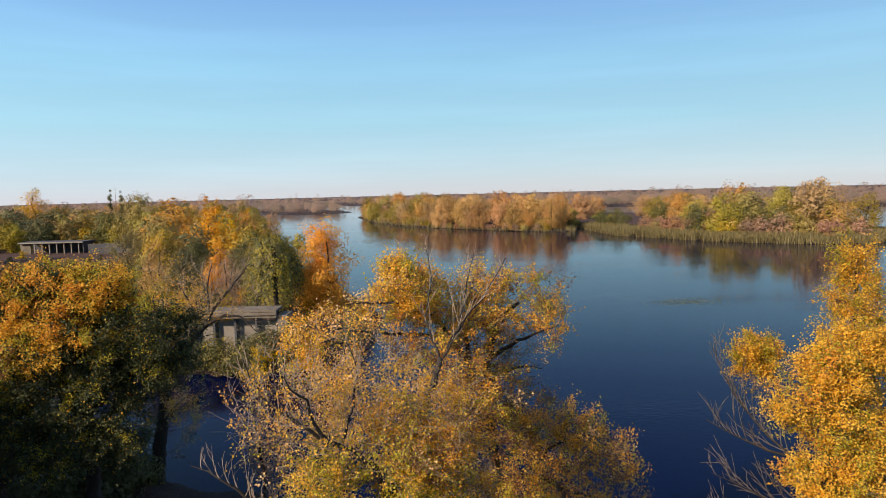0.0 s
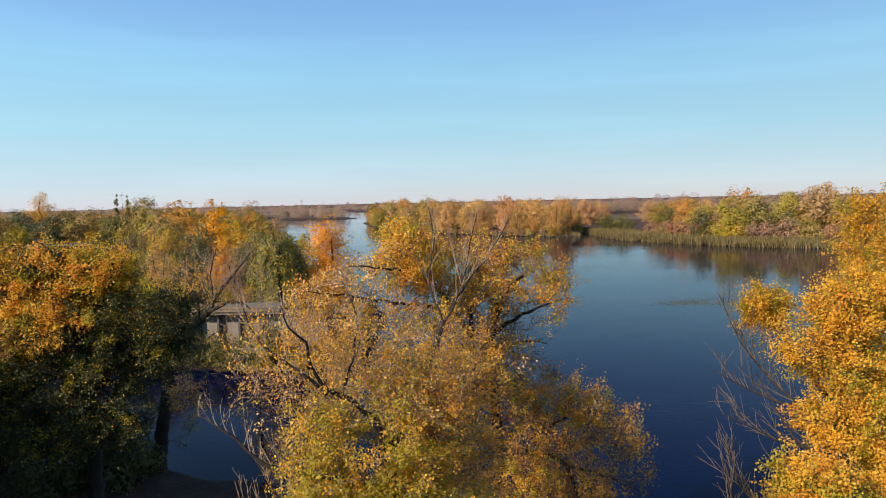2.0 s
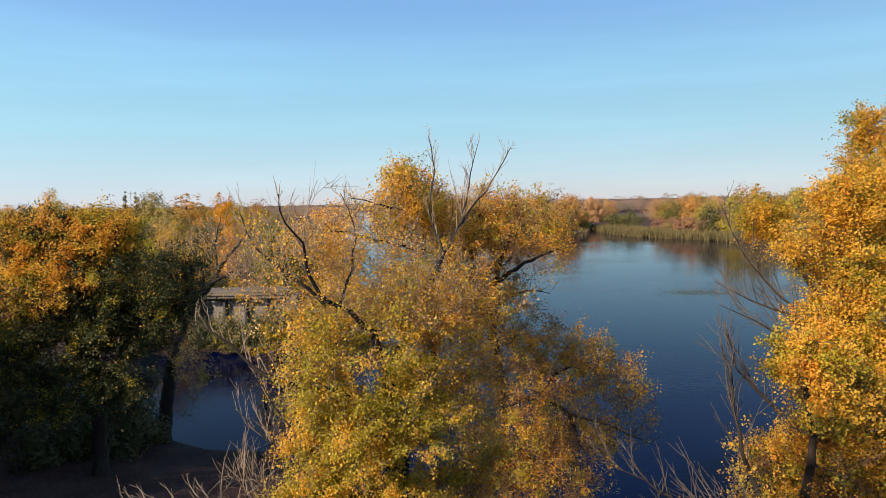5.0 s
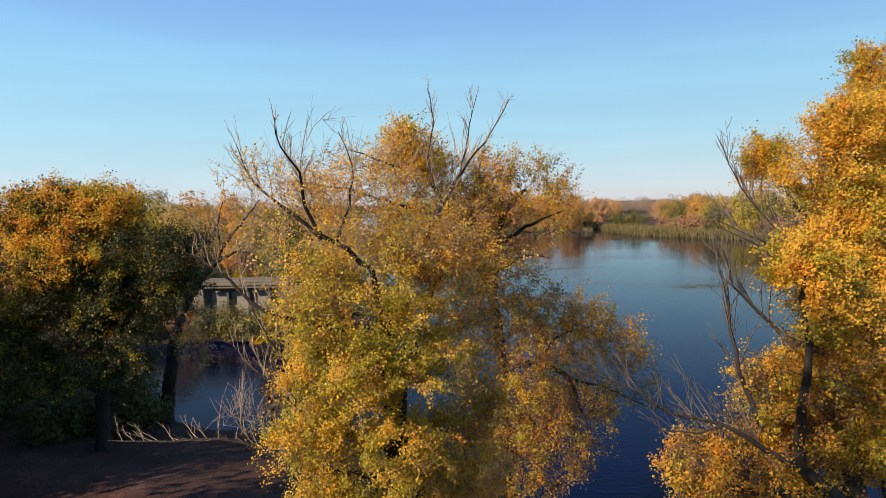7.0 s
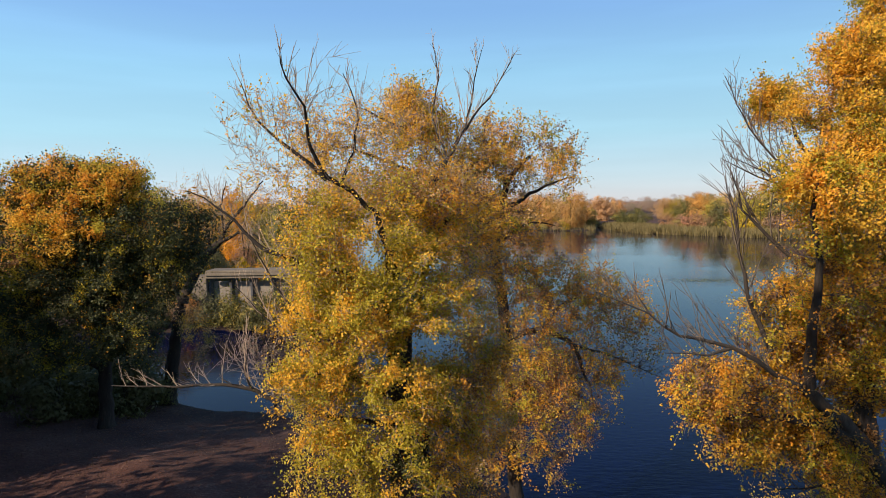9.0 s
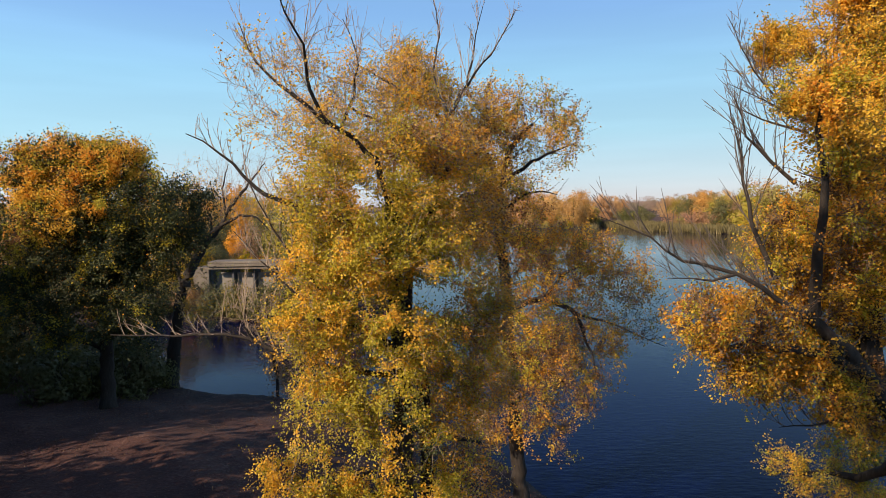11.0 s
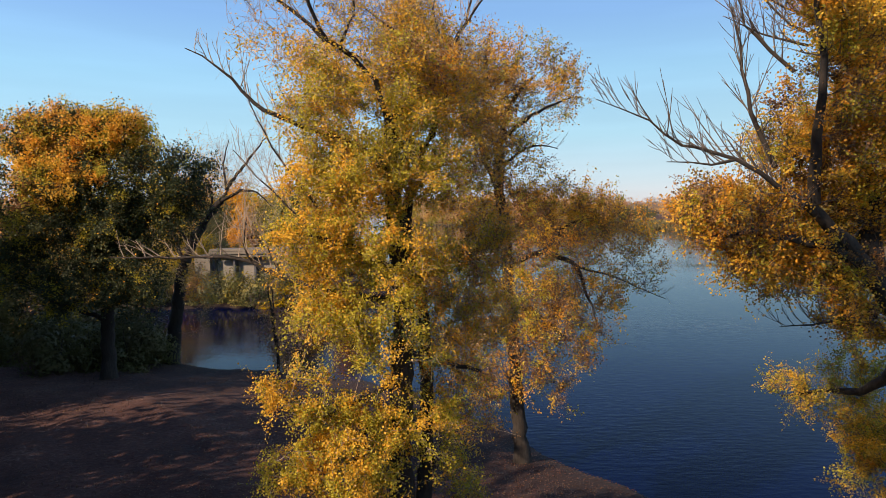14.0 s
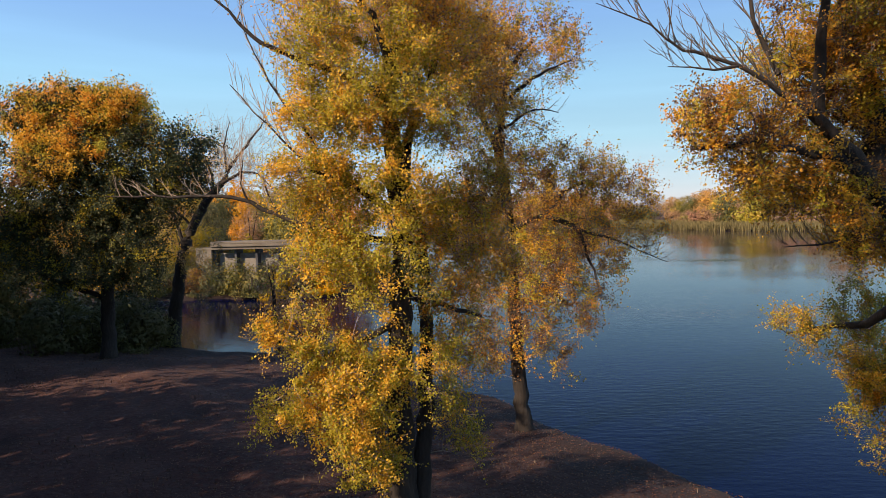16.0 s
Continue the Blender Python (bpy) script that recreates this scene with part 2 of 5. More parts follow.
def box(x0, y0, z0, x1, y1, z1, bevel=0.02):
    bm = bmesh.new()
    bmesh.ops.create_cube(bm, size=1, matrix=Matrix.Translation(((x0 + x1) / 2, (y0 + y1) / 2, (z0 + z1) / 2)) @ Matrix.Diagonal((x1 - x0, y1 - y0, z1 - z0, 1)))
    if bevel:
        bmesh.ops.bevel(bm, geom=bm.edges[:], offset=bevel, segments=1, affect='EDGES')
    return bm


def smooth_path(pts, step=0.35, wob=0.03, rng=None):
    """Catmull-Rom through (x, y, z, r), resampled, a little crooked."""
    p = np.array(pts, float)
    p = np.vstack([2 * p[0] - p[1], p, 2 * p[-1] - p[-2]])
    out = []
    for i in range(1, len(p) - 2):
        k = max(2, int(np.linalg.norm(p[i + 1, :3] - p[i, :3]) / step))
        for s in np.arange(k) / k:
            a, b, c, d = p[i - 1], p[i], p[i + 1], p[i + 2]
            out.append(0.5 * (2 * b + (c - a) * s + (2 * a - 5 * b + 4 * c - d) * s * s + (3 * b - a - 3 * c + d) * s ** 3))
    out.append(p[-2])
    out = np.array(out)
    out[:, 3] = np.maximum(out[:, 3], 0.004)
    if rng is not None and len(out) > 3:
        out[1:-1, :3] += rng.normal(0, 1, (len(out) - 2, 3)) * np.minimum(wob, out[1:-1, 3:4] * 0.8)
    return out


def tubes(paths, sides):
    """Vertices and quads of tapered tubes along paths of (x, y, z, r)."""
    vs, fs, n0 = [], [], 0
    ang = np.arange(sides) * 2 * np.pi / sides
    ca, sa = np.cos(ang), np.sin(ang)
    for p in paths:
        t = np.gradient(p[:, :3], axis=0)
        t /= np.linalg.norm(t, axis=1)[:, None] + 1e-9
        ref = np.where(np.abs(t[:, 2:3]) > 0.9, [[1.0, 0, 0]], [[0, 0, 1.0]])
        u = np.cross(t, ref)
        u /= np.linalg.norm(u, axis=1)[:, None] + 1e-9
        v = np.cross(t, u)
        ring = p[:, None, :3] + p[:, None, 3:4] * (u[:, None] * ca[None, :, None] + v[:, None] * sa[None, :, None])
        vs.append(ring.reshape(-1, 3))
        k = len(p)
        i, j = np.meshgrid(np.arange(k - 1), np.arange(sides), indexing='ij')
        j2 = (j + 1) % sides
        f = np.stack([i * sides + j, i * sides + j2, (i + 1) * sides + j2, (i + 1) * sides + j], -1).reshape(-1, 4) + n0
        fs.append(f)
        n0 += k * sides
    return np.vstack(vs), np.vstack(fs)


def leaf_quads(pos, size, rng, droop=0.4, slim=0.75, outward=None, loose=0.18):
    """Pointed leaf blades, folded at the midrib, at the places given: four corners each."""
    k = len(pos)
    d = rng.normal(0, 1, (k, 3))
    d[:, 2] -= droop
    d /= np.linalg.norm(d, axis=1)[:, None]
    s = np.cross(d, rng.normal(0, 1, (k, 3)))
    s /= np.linalg.norm(s, axis=1)[:, None] + 1e-9
    nrm = np.cross(d, s)
    if outward is not None:
        nrm = outward / (np.linalg.norm(outward, axis=1)[:, None] + 1e-9) + rng.normal(0, loose, (k, 3))
        nrm /= np.linalg.norm(nrm, axis=1)[:, None] + 1e-9
        s = np.cross(d, nrm)
        s /= np.linalg.norm(s, axis=1)[:, None] + 1e-9
        d = np.cross(nrm, s)
    ln = (size * rng.uniform(0.65, 1.25, k))[:, None]
    q = np.stack([pos, pos + d * ln * 0.42 + s * ln * slim * 0.5 + nrm * ln * 0.08, pos + d * ln, pos + d * ln * 0.42 - s * ln * slim * 0.5 + nrm * ln * 0.08], 1)
    return q.reshape(-1, 3)


def grow(skel, rad, targets, rng, taper=0.02, least=0.005):
    """Twigs from the nearest wood to each target; later twigs branch from earlier ones."""
    skel, rad = [np.array(skel)], [np.array(rad)]
    pts, rr = skel[0], rad[0]
    base = np.array([np.min(np.linalg.norm(pts - t, axis=1)) for t in targets])
    paths = []
    for i in np.argsort(base):
        t = targets[i]
        d = np.linalg.norm(pts - t, axis=1) + 0.5 * np.maximum(0, pts[:, 2] - t[2] + 0.1)
        j = int(np.argmin(d))
        a = pts[j]
        ln = np.linalg.norm(t - a)
        mid = (a + t) / 2 + rng.normal(0, 0.10, 3) * ln + np.array([0, 0, -0.06]) * ln
        k = max(3, min(7, int(ln / 0.3) + 2))
        s = np.linspace(0, 1, k)[:, None]
        p = a * (1 - s) ** 2 + 2 * mid * s * (1 - s) + t * s * s
        r0 = min(max(rr[j] * 0.75, least), least * 1.2 + taper * ln)
        r = r0 + (least - r0) * s[:, 0] if r0 > least else np.full(k, r0)
        paths.append(np.c_[p, r])
        pts, rr = np.vstack([pts, p[1:]]), np.r_[rr, r[1:]]
    return paths


def side_twigs(path, rng, spacing=0.3, length=0.8, up=0.6, start=0.15):
    """Bare twigs along a leafless limb."""
    out = []
    seg = np.linalg.norm(np.diff(path[:, :3], axis=0), axis=1)
    cum = np.r_[0, np.cumsum(seg)]
    total = cum[-1]
    s = total * start
    while s < total * 0.97:
        p = np.array([np.interp(s, cum, path[:, k]) for k in range(4)])
        i = min(np.searchsorted(cum, s), len(path) - 1)
        ax = path[i, :3] - path[max(0, i - 1), :3]
        ax /= np.linalg.norm(ax) + 1e-9
        d = rng.normal(0, 0.32, 3) + ax * 0.7 + np.array([0, 0, up])
        d /= np.linalg.norm(d)
        ln = length * rng.uniform(0.3, 1.2) * (1.1 - 0.6 * s / total)
        q = np.linspace(0, 1, 6)[:, None]
        bend = rng.normal(0, 0.14, 3) + np.array([0, 0, 0.22])
        tw = p[:3] + d * ln * q + bend * ln * q * q
        r0 = min(p[3] * 0.7, 0.016)
        tw = np.c_[tw, r0 + (0.004 - r0) * q[:, 0]]
        out.append(tw)
        if ln > 0.3:
            for f in (1, 2, 3, 4):
                d2 = d + rng.normal(0, 0.38, 3) + np.array([0, 0, 0.15])
                d2 /= np.linalg.norm(d2)
                u = np.linspace(0, 1, 4)[:, None]
                out.append(np.c_[tw[f, :3] + d2 * ln * rng.uniform(0.25, 0.55) * u + bend * 0.4 * ln * u * u, np.linspace(0.007, 0.0035, 4)])
        s += spacing * rng.uniform(0.5, 1.5)
    return out


MIX = {
    'y': [('y', 5), ('g', 8)], 'yg': [('y', 4), ('g', 8)], 'g': [('g', 8), ('y', 3), ('G', 1)],
    'b': [('b', 6), ('o', 3), ('g', 2)], 'go': [('G', 5), ('g', 4), ('o', 3)],
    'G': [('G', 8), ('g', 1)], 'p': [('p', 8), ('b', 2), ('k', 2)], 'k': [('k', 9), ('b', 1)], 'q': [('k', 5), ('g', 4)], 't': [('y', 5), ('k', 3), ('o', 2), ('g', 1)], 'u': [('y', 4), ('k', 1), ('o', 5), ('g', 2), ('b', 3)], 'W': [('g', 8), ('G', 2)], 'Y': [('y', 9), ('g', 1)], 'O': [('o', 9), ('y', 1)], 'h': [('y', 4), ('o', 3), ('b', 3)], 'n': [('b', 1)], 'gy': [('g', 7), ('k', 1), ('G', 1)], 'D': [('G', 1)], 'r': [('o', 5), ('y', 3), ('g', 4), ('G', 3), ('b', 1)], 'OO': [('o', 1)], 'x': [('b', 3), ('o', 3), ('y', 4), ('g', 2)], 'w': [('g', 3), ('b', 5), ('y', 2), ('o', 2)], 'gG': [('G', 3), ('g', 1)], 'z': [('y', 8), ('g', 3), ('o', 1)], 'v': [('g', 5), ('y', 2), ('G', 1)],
}


def crown_and_twigs(skel, rad, lobes, rng, leaf, per_twig, shoots, least, strays):
    """Twigs out to points of the crown's lobes, ascending shoots on the twigs, and the leaves along the shoots."""
    targets, kinds, dens = [], [], []
    for cx, cy, cz, rx, ry, rz, k, mix in lobes:
        thin = {'s': 0.25, 'm': 0.6}.get(mix[-1], 1.0)
        key = mix[:-1] if thin < 1 else mix
        names = [a for a, _ in MIX[key]]
        wts = np.array([b for _, b in MIX[key]], float)
        d = rng.normal(0, 1, (k, 3))
        d /= np.linalg.norm(d, axis=1)[:, None]
        r = rng.uniform(0.1, 1.0, k) ** 0.5
        stray = rng.random(k) < strays
        r[stray] *= rng.uniform(1.1, 1.45, stray.sum())
        targets.append(np.array([cx, cy, cz]) + d * r[:, None] * [rx, ry, rz])
        kinds += list(rng.choice(names, k, p=wts / wts.sum()))
        dens += list(np.where(stray, 0.55, 1.0) * (0.0 if key == 'n' else thin) * rng.uniform(0.55, 1.35, k))
    targets = np.vstack(targets)
    paths = grow(skel, rad, targets, rng, 0.02, least)
    ends = np.array([p[-1, :3] for p in paths])
    lp, li, extra = [], [], []
    for p, e in zip(paths, ends):
        i = int(np.argmin(np.linalg.norm(targets - e, axis=1)))
        ax = p[-1, :3] - p[0, :3]
        ax /= np.linalg.norm(ax) + 1e-9
        for _ in range(shoots if dens[i] > 0.4 else shoots // 2):
            f = rng.integers(max(1, len(p) // 2), len(p))
            d = 0.7 * ax + rng.normal(0, 0.5, 3) + np.array([0, 0, 0.4])
            d /= np.linalg.norm(d)
            ln = leaf * rng.uniform(5, 12)
            s = np.array([0, 0.5, 1.0])[:, None]
            bend = rng.normal(0, 0.15, 3) + np.array([0, 0, -0.12])
            shoot = p[f, :3] + d * ln * s + bend * ln * s * s
            r0 = min(p[f, 3], 1.3 * least)
            extra.append(np.c_[shoot, np.array([r0, r0 * 0.75, r0 * 0.5])])
            k = int(per_twig * dens[i] / shoots * rng.uniform(0.5, 1.5))
            if k:
                u = rng.uniform(0.1, 1.05, k)[:, None]
                lp.append(p[f, :3] + d * ln * u + bend * ln * u * u + rng.normal(0, 1.05 * leaf, (k, 3)))
                li.append(np.full(k, LEAF_KEYS.index(kinds[i])))
    lp, li = np.vstack(lp), np.concatenate(li)
    swap = rng.random(len(li)) < 0.10
    li[swap] = rng.permutation(li)[swap]
    return paths + extra, lp, li


class NearTree:
    """A tree standing near the camera: trunk, limbs, bare limbs with twigs, and a crown on its own twigs."""

    def __init__(self, name):
        self.name, self.limbs, self.lobes = name, [], []

    def limb(self, kind, *pts):
        self.limbs.append((kind, pts))

    def lobe(self, *values):
        """Centre, half sizes, number of twigs and kind of leaves of one part of the crown."""
        self.lobes.append(values)

    def build(self, seed, label, leaf, per_twig, shoots, spacing=0.28, twig=0.9, root=0.6, twig_mat=None, stray=0.12, bare=1.0):
        rng = np.random.default_rng(seed)
        base = np.array(self.limbs[0][1][0][:3])
        base[2] = ground_height(base[0], base[1]) - 0.05
        ob = thing(self.name, base, label, "tree")
        skel, rad, bare_twigs = [], [], []
        for kind, pts in self.limbs:
            p = smooth_path(pts, 0.3, 0.03, rng)
            if kind == 'bare':
                p[:, 3] = np.maximum(p[:, 3] * bare, 0.004)
            if kind == 'trunk':
                foot = p[0].copy()
                foot[2], foot[3] = base[2] - 0.3, p[0, 3] * 1.45
                mid = p[0].copy()
                mid[2], mid[3] = base[2] + 0.35, p[0, 3] * 1.12
                p = np.vstack([foot, mid, p[p[:, 2] > base[2] + 0.6]])
            me = mesh_of(kind, *tubes([p - np.r_[base, 0]], 10 if kind in ('trunk', 'stem') else 7), [BARK])
            child({'bare': 'bare_limb', 'stem': 'second_trunk'}.get(kind, kind), me, ob)
            if kind == 'bare':
                bare_twigs += side_twigs(p, rng, spacing, twig)
            else:
                keep = p[:, 2] > base[2] + root
                skel.append(p[keep, :3])
                rad.append(p[keep, 3])
        paths, lp, li = crown_and_twigs(np.vstack(skel), np.concatenate(rad), self.lobes, rng, leaf, per_twig, shoots, max(0.005, 0.08 * leaf), stray)
        v, f = tubes([p - np.r_[base, 0] for p in paths + bare_twigs], 3)
        child("branchwork", mesh_of("branchwork", v, f, [twig_mat or TWIG]), ob, kind="stuff")
        facing = (lp - base) * [1, 1, 0.0]
        facing = facing / (np.linalg.norm(facing, axis=1)[:, None] + 0.1) + [0, 0, 0.9]      # blades turn to the light
        q = leaf_quads(lp - base, leaf, rng, 0.4, 0.8, facing, 0.8)
        child("crown", mesh_of("crown", q, np.arange(len(q)).reshape(-1, 4), [LEAF[k] for k in LEAF_KEYS], li, False), ob, kind="stuff")
        return ob


def plain_tree(name, label, group, h, w, mix, seed, leaf, count, shape="round", stems=1, bareness=0.0, boughs=4, clumps=9, lobes_n=14):
    """A tree of the banks and woods: trunk with limbs, and a crown of uneven clumps of leaves. Built at the origin."""
    rng = np.random.default_rng(seed)
    ob = thing(name, (0, 0, 0), label, "tree" if h > 5 else "bush", group)
    if shape == "column":
        lo, rows = 0.08, 8
    elif shape == "bush":
        lo, rows = 0.1, 3
    else:
        lo, rows = 0.10, 6
    trunk_paths, skel, rad = [], [], []
    for s in range(stems):
        a = rng.uniform(0, 6.28)
        lean = np.array([np.cos(a), np.sin(a), 0]) * w * (0.22 if stems > 1 else 0.06)
        z = np.linspace(-0.2, h * 0.85, 8)
        p = np.c_[np.outer(z / h, lean)[:, :2] + rng.normal(0, 0.02 * w, (8, 2)), z, 0.022 * h * (1 - 0.88 * z / h) / stems ** 0.5]
        p[0, :2] = lean[:2] * 0.1
        trunk_paths.append(smooth_path(p, 0.6))
        skel.append(trunk_paths[-1][2:, :3])
        rad.append(trunk_paths[-1][2:, 3])
    lobes = []
    n = {"column": 10, "bush": 7}.get(shape, lobes_n)
    for i in range(n):
        u = (i + rng.uniform(0.2, 0.8)) / n
        z = h * (lo + (0.97 - lo) * u)
        prof = {"column": 0.5 * math.sin(math.pi * (0.12 + 0.85 * u)) ** 0.6, "bush": 0.5 * math.cos(u * 1.4), "cone": 0.52 * (1 - u) ** 0.7 + 0.06}.get(shape, 0.52 * math.sin(math.pi * (0.18 + 0.72 * u)) ** 0.75)
        a = rng.uniform(0, 6.28)
        off = w * prof * (0.55 if shape != "column" else 0.3) * rng.uniform(0.5, 1.1)
        r = max(0.12 * w, w * prof * rng.uniform(0.6, 0.95))
        lobes.append((math.cos(a) * off, math.sin(a) * off, z - 0.25 * r, r, r, r * rng.uniform(0.7, 1.0), 9, mix))
    # boughs into the lobes
    targets = np.vstack([np.array([c[0], c[1], c[2]]) + rng.normal(0, 0.45, (boughs, 3)) * c[3] for c in lobes])
    paths = grow(np.vstack(skel), np.concatenate(rad), targets, rng, 0.016)
    keys = [a for a, _ in MIX[mix]]
    wts = np.array([b for _, b in MIX[mix]], float)
    wts /= wts.sum()
    # leaves in small clumps through each lobe
    share = np.array([c[3] ** 2 for c in lobes])
    share = share / share.sum()
    lp, li, lo_ = [], [], []
    main = LEAF_KEYS.index(rng.choice(keys[:2], p=wts[:2] / wts[:2].sum()) if len(keys) > 1 else keys[0])
    for c, part_ in zip(lobes, share):
        kind = main if rng.random() < 0.75 else LEAF_KEYS.index(rng.choice(keys, p=wts))
        r3 = np.array([c[3], c[4], c[5]])
        d = rng.normal(0, 1, (clumps, 3))
        d /= np.linalg.norm(d, axis=1)[:, None]
        d *= rng.uniform(0.35, 1.05, (clumps, 1))
        cen = np.array(c[:3]) + d * r3
        size = r3 * rng.uniform(0.3, 0.6, (clumps, 1))
        k = int(count * part_ * (1 - bareness))
        pick = rng.integers(0, clumps, k)
        u = rng.normal(0, 1, (k, 3))
        u /= np.linalg.norm(u, axis=1)[:, None]
        pos = cen[pick] + u * size[pick] * rng.uniform(0.55, 1.1, (k, 1))
        lp.append(pos)
        lo_.append(np.array([0, -0.1, 0.25]) + u + 0.5 * d[pick] + 0.8 * (pos - np.array([0, 0, h * 0.4])) / np.array([w, w, h]))
        tone = np.where(rng.random(clumps) < 0.85, kind, [LEAF_KEYS.index(x) for x in rng.choice(keys, clumps, p=wts)])
        li.append(tone[pick])
    child("trunk", mesh_of("trunk", *tubes([p[::2] for p in trunk_paths], 5), [BARK]), ob)
    child("branchwork", mesh_of("branchwork", *tubes([p[::3] if len(p) > 6 else p[::2] for p in paths], 3), [TWIG if bareness > 0.3 else BARK]), ob, kind="stuff")
    lp, li = np.vstack(lp), np.concatenate(li)
    lp[:, 2] = np.maximum(lp[:, 2], 0.15)
    q = leaf_quads(lp, leaf, rng, 0.25, 1.25, np.vstack(lo_), 0.12).reshape(-1, 4, 3)[:, [1, 2, 3]].reshape(-1, 3)
    child("crown", mesh_of("crown", q, np.arange(len(q)).reshape(-1, 3), [FAR_LEAF[k] for k in LEAF_KEYS], li, False), ob, kind="stuff")
    return ob


# ---- ground and water ----
NEAR_BANK = [(-400, 60), (-60, 52), (-43, 50.5), (-36, 50), (-28, 47), (-20.2, 44), (-16.3, 42.5), (-12.6, 41.8), (-6, 39), (-2, 35), (1, 31.6), (3.4, 28.2), (6.5, 24.1), (9, 20.3), (13, 15), (20, 5), (40, -40), (90, -4600), (-4600, -4600), (-4600, 60)]
LEFT_BANK = [(-4600, 74), (-60, 72), (-48, 70), (-38, 70.5), (-24, 71), (-15, 72), (-10, 82), (-10, 102), (-16, 120), (-28, 140), (-40, 165), (-58, 241), (-92, 340), (-174, 608), (-215, 720), (-160, 668), (-110, 676), (-99, 706), (-130, 800), (-220, 1000), (-4600, 1000)]
ISLE = [(-76, 550), (-54, 456), (-29, 391), (-7, 352), (14, 328), (32, 311), (47, 297), (60, 299), (66, 320), (72, 335), (71, 300), (73.5, 268), (87, 247), (96, 230), (110, 218), (125, 209), (140, 207), (158, 222), (175, 250), (260, 413), (250, 470), (150, 500), (0, 620), (-60, 640)]
FAR_BANK = [(900, 200), (420, 420), (356, 510), (340, 575), (150, 720), (-20, 850), (-60, 1000), (-300, 1300), (-4600, 1300), (-4600, 4700), (4700, 4700), (4700, 100)]


def signed(poly, x, y):
    """Distance to a shoreline: positive on land."""
    p = np.array(poly, float)
    q = np.roll(p, -1, 0)
    best = np.full(x.shape, 1e9)
    inside = np.zeros(x.shape, bool)
    for (ax, ay), (bx, by) in zip(p, q):
        dx, dy = bx - ax, by - ay
        t = np.clip(((x - ax) * dx + (y - ay) * dy) / (dx * dx + dy * dy), 0, 1)
        best = np.minimum(best, np.hypot(x - ax - t * dx, y - ay - t * dy))
        if ay != by:
            inside ^= ((ay > y) != (by > y)) & (x < (bx - ax) * (y - ay) / (by - ay) + ax)
    return np.where(inside, best, -best)


def heights(x, y):
    x, y = np.asarray(x, float), np.asarray(y, float)
    wob = 0.5 * np.sin(x * 0.9 + 1.3 * np.sin(y * 0.5)) + 0.35 * np.sin(y * 1.3 + x * 0.4)
    near = signed(NEAR_BANK, x, y) + wob * 0.5
    rest = np.maximum(np.maximum(signed(LEFT_BANK, x, y), signed(ISLE, x, y)), signed(FAR_BANK, x, y)) + wob * 1.2

    def rise(d, slope, cap):
        return np.where(d > 0, 0.35 * np.clip(d / 0.6, 0, 1) + np.minimum(slope * d, cap), np.maximum(0.35 * d, -2.0))
    h = np.maximum(rise(near, 0.15, 2.0), rise(rest, 0.05, 1.2))
    bumps = 0.06 * np.sin(x * 1.7 + y * 0.6) * np.sin(y * 1.1 - x * 0.3) + 0.03 * np.sin(x * 4.1) * np.sin(y * 3.7)
    return h + np.where(h > 0.3, bumps, 0)


def ground_height(x, y):
    return float(heights(np.array([x]), np.array([y]))[0])


ang = np.radians(np.concatenate([np.arange(-48, 48, 0.5), np.arange(48, 312, 4.0)]))
rad_ = np.concatenate([[0.01, 0.5], np.arange(1, 60, 0.5), 60 * 1.034 ** np.arange(0, 130)])
rad_ = np.r_[rad_[rad_ < 4500], 4550.0]
A, Rr = np.meshgrid(ang, rad_, indexing='ij')
gx, gy = np.sin(A) * Rr, np.cos(A) * Rr
gv = np.stack([gx, gy, heights(gx, gy)], -1).reshape(-1, 3)
na, nr = len(ang), len(rad_)
ii, jj = np.meshgrid(np.arange(na), np.arange(nr - 1), indexing='ij')
i2 = (ii + 1) % na
gf = np.stack([ii * nr + jj, ii * nr + jj + 1, i2 * nr + jj + 1, i2 * nr + jj], -1).reshape(-1, 4)
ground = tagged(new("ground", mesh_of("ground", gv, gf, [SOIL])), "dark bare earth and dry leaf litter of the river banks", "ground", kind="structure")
wv = [(-4600, -4600, 0), (4600, -4600, 0), (4600, 4600, 0), (-4600, 4600, 0)]
water = tagged(new("water", mesh_of("water", wv, [(0, 1, 2, 3)], [WATER])), "calm blue river water mirroring sky and trees", "river", kind="structure")

# ---- the large trees by the water ----
poplar = NearTree("poplar_tree")
poplar.limb('trunk', (-1.43, 15.60, 2.19, 0.360), (-1.46, 15.60, 5.06, 0.310), (-1.37, 15.50, 7.00, 0.280), (-1.29, 15.50, 8.75, 0.250), (-1.42, 15.30, 10.59, 0.210), (-1.50, 15.10, 12.24, 0.180), (-1.38, 15.00, 13.09, 0.150))
poplar.limb('stem', (-1.02, 15.90, 2.11, 0.240), (-0.84, 16.00, 5.78, 0.180), (-0.86, 15.90, 8.45, 0.150), (-1.20, 15.70, 10.48, 0.130), (-0.83, 15.80, 12.08, 0.100), (-0.13, 15.90, 13.67, 0.070))
poplar.limb('limb', (-1.45, 15.00, 12.89, 0.140), (-1.00, 16.00, 13.55, 0.120), (-0.50, 17.60, 14.60, 0.100), (-0.20, 18.60, 15.30, 0.080))
poplar.limb('bare', (-0.20, 18.60, 15.25, 0.055), (0.55, 18.80, 16.45, 0.040), (1.20, 18.80, 17.25, 0.025), (1.75, 18.80, 18.19, 0.012))
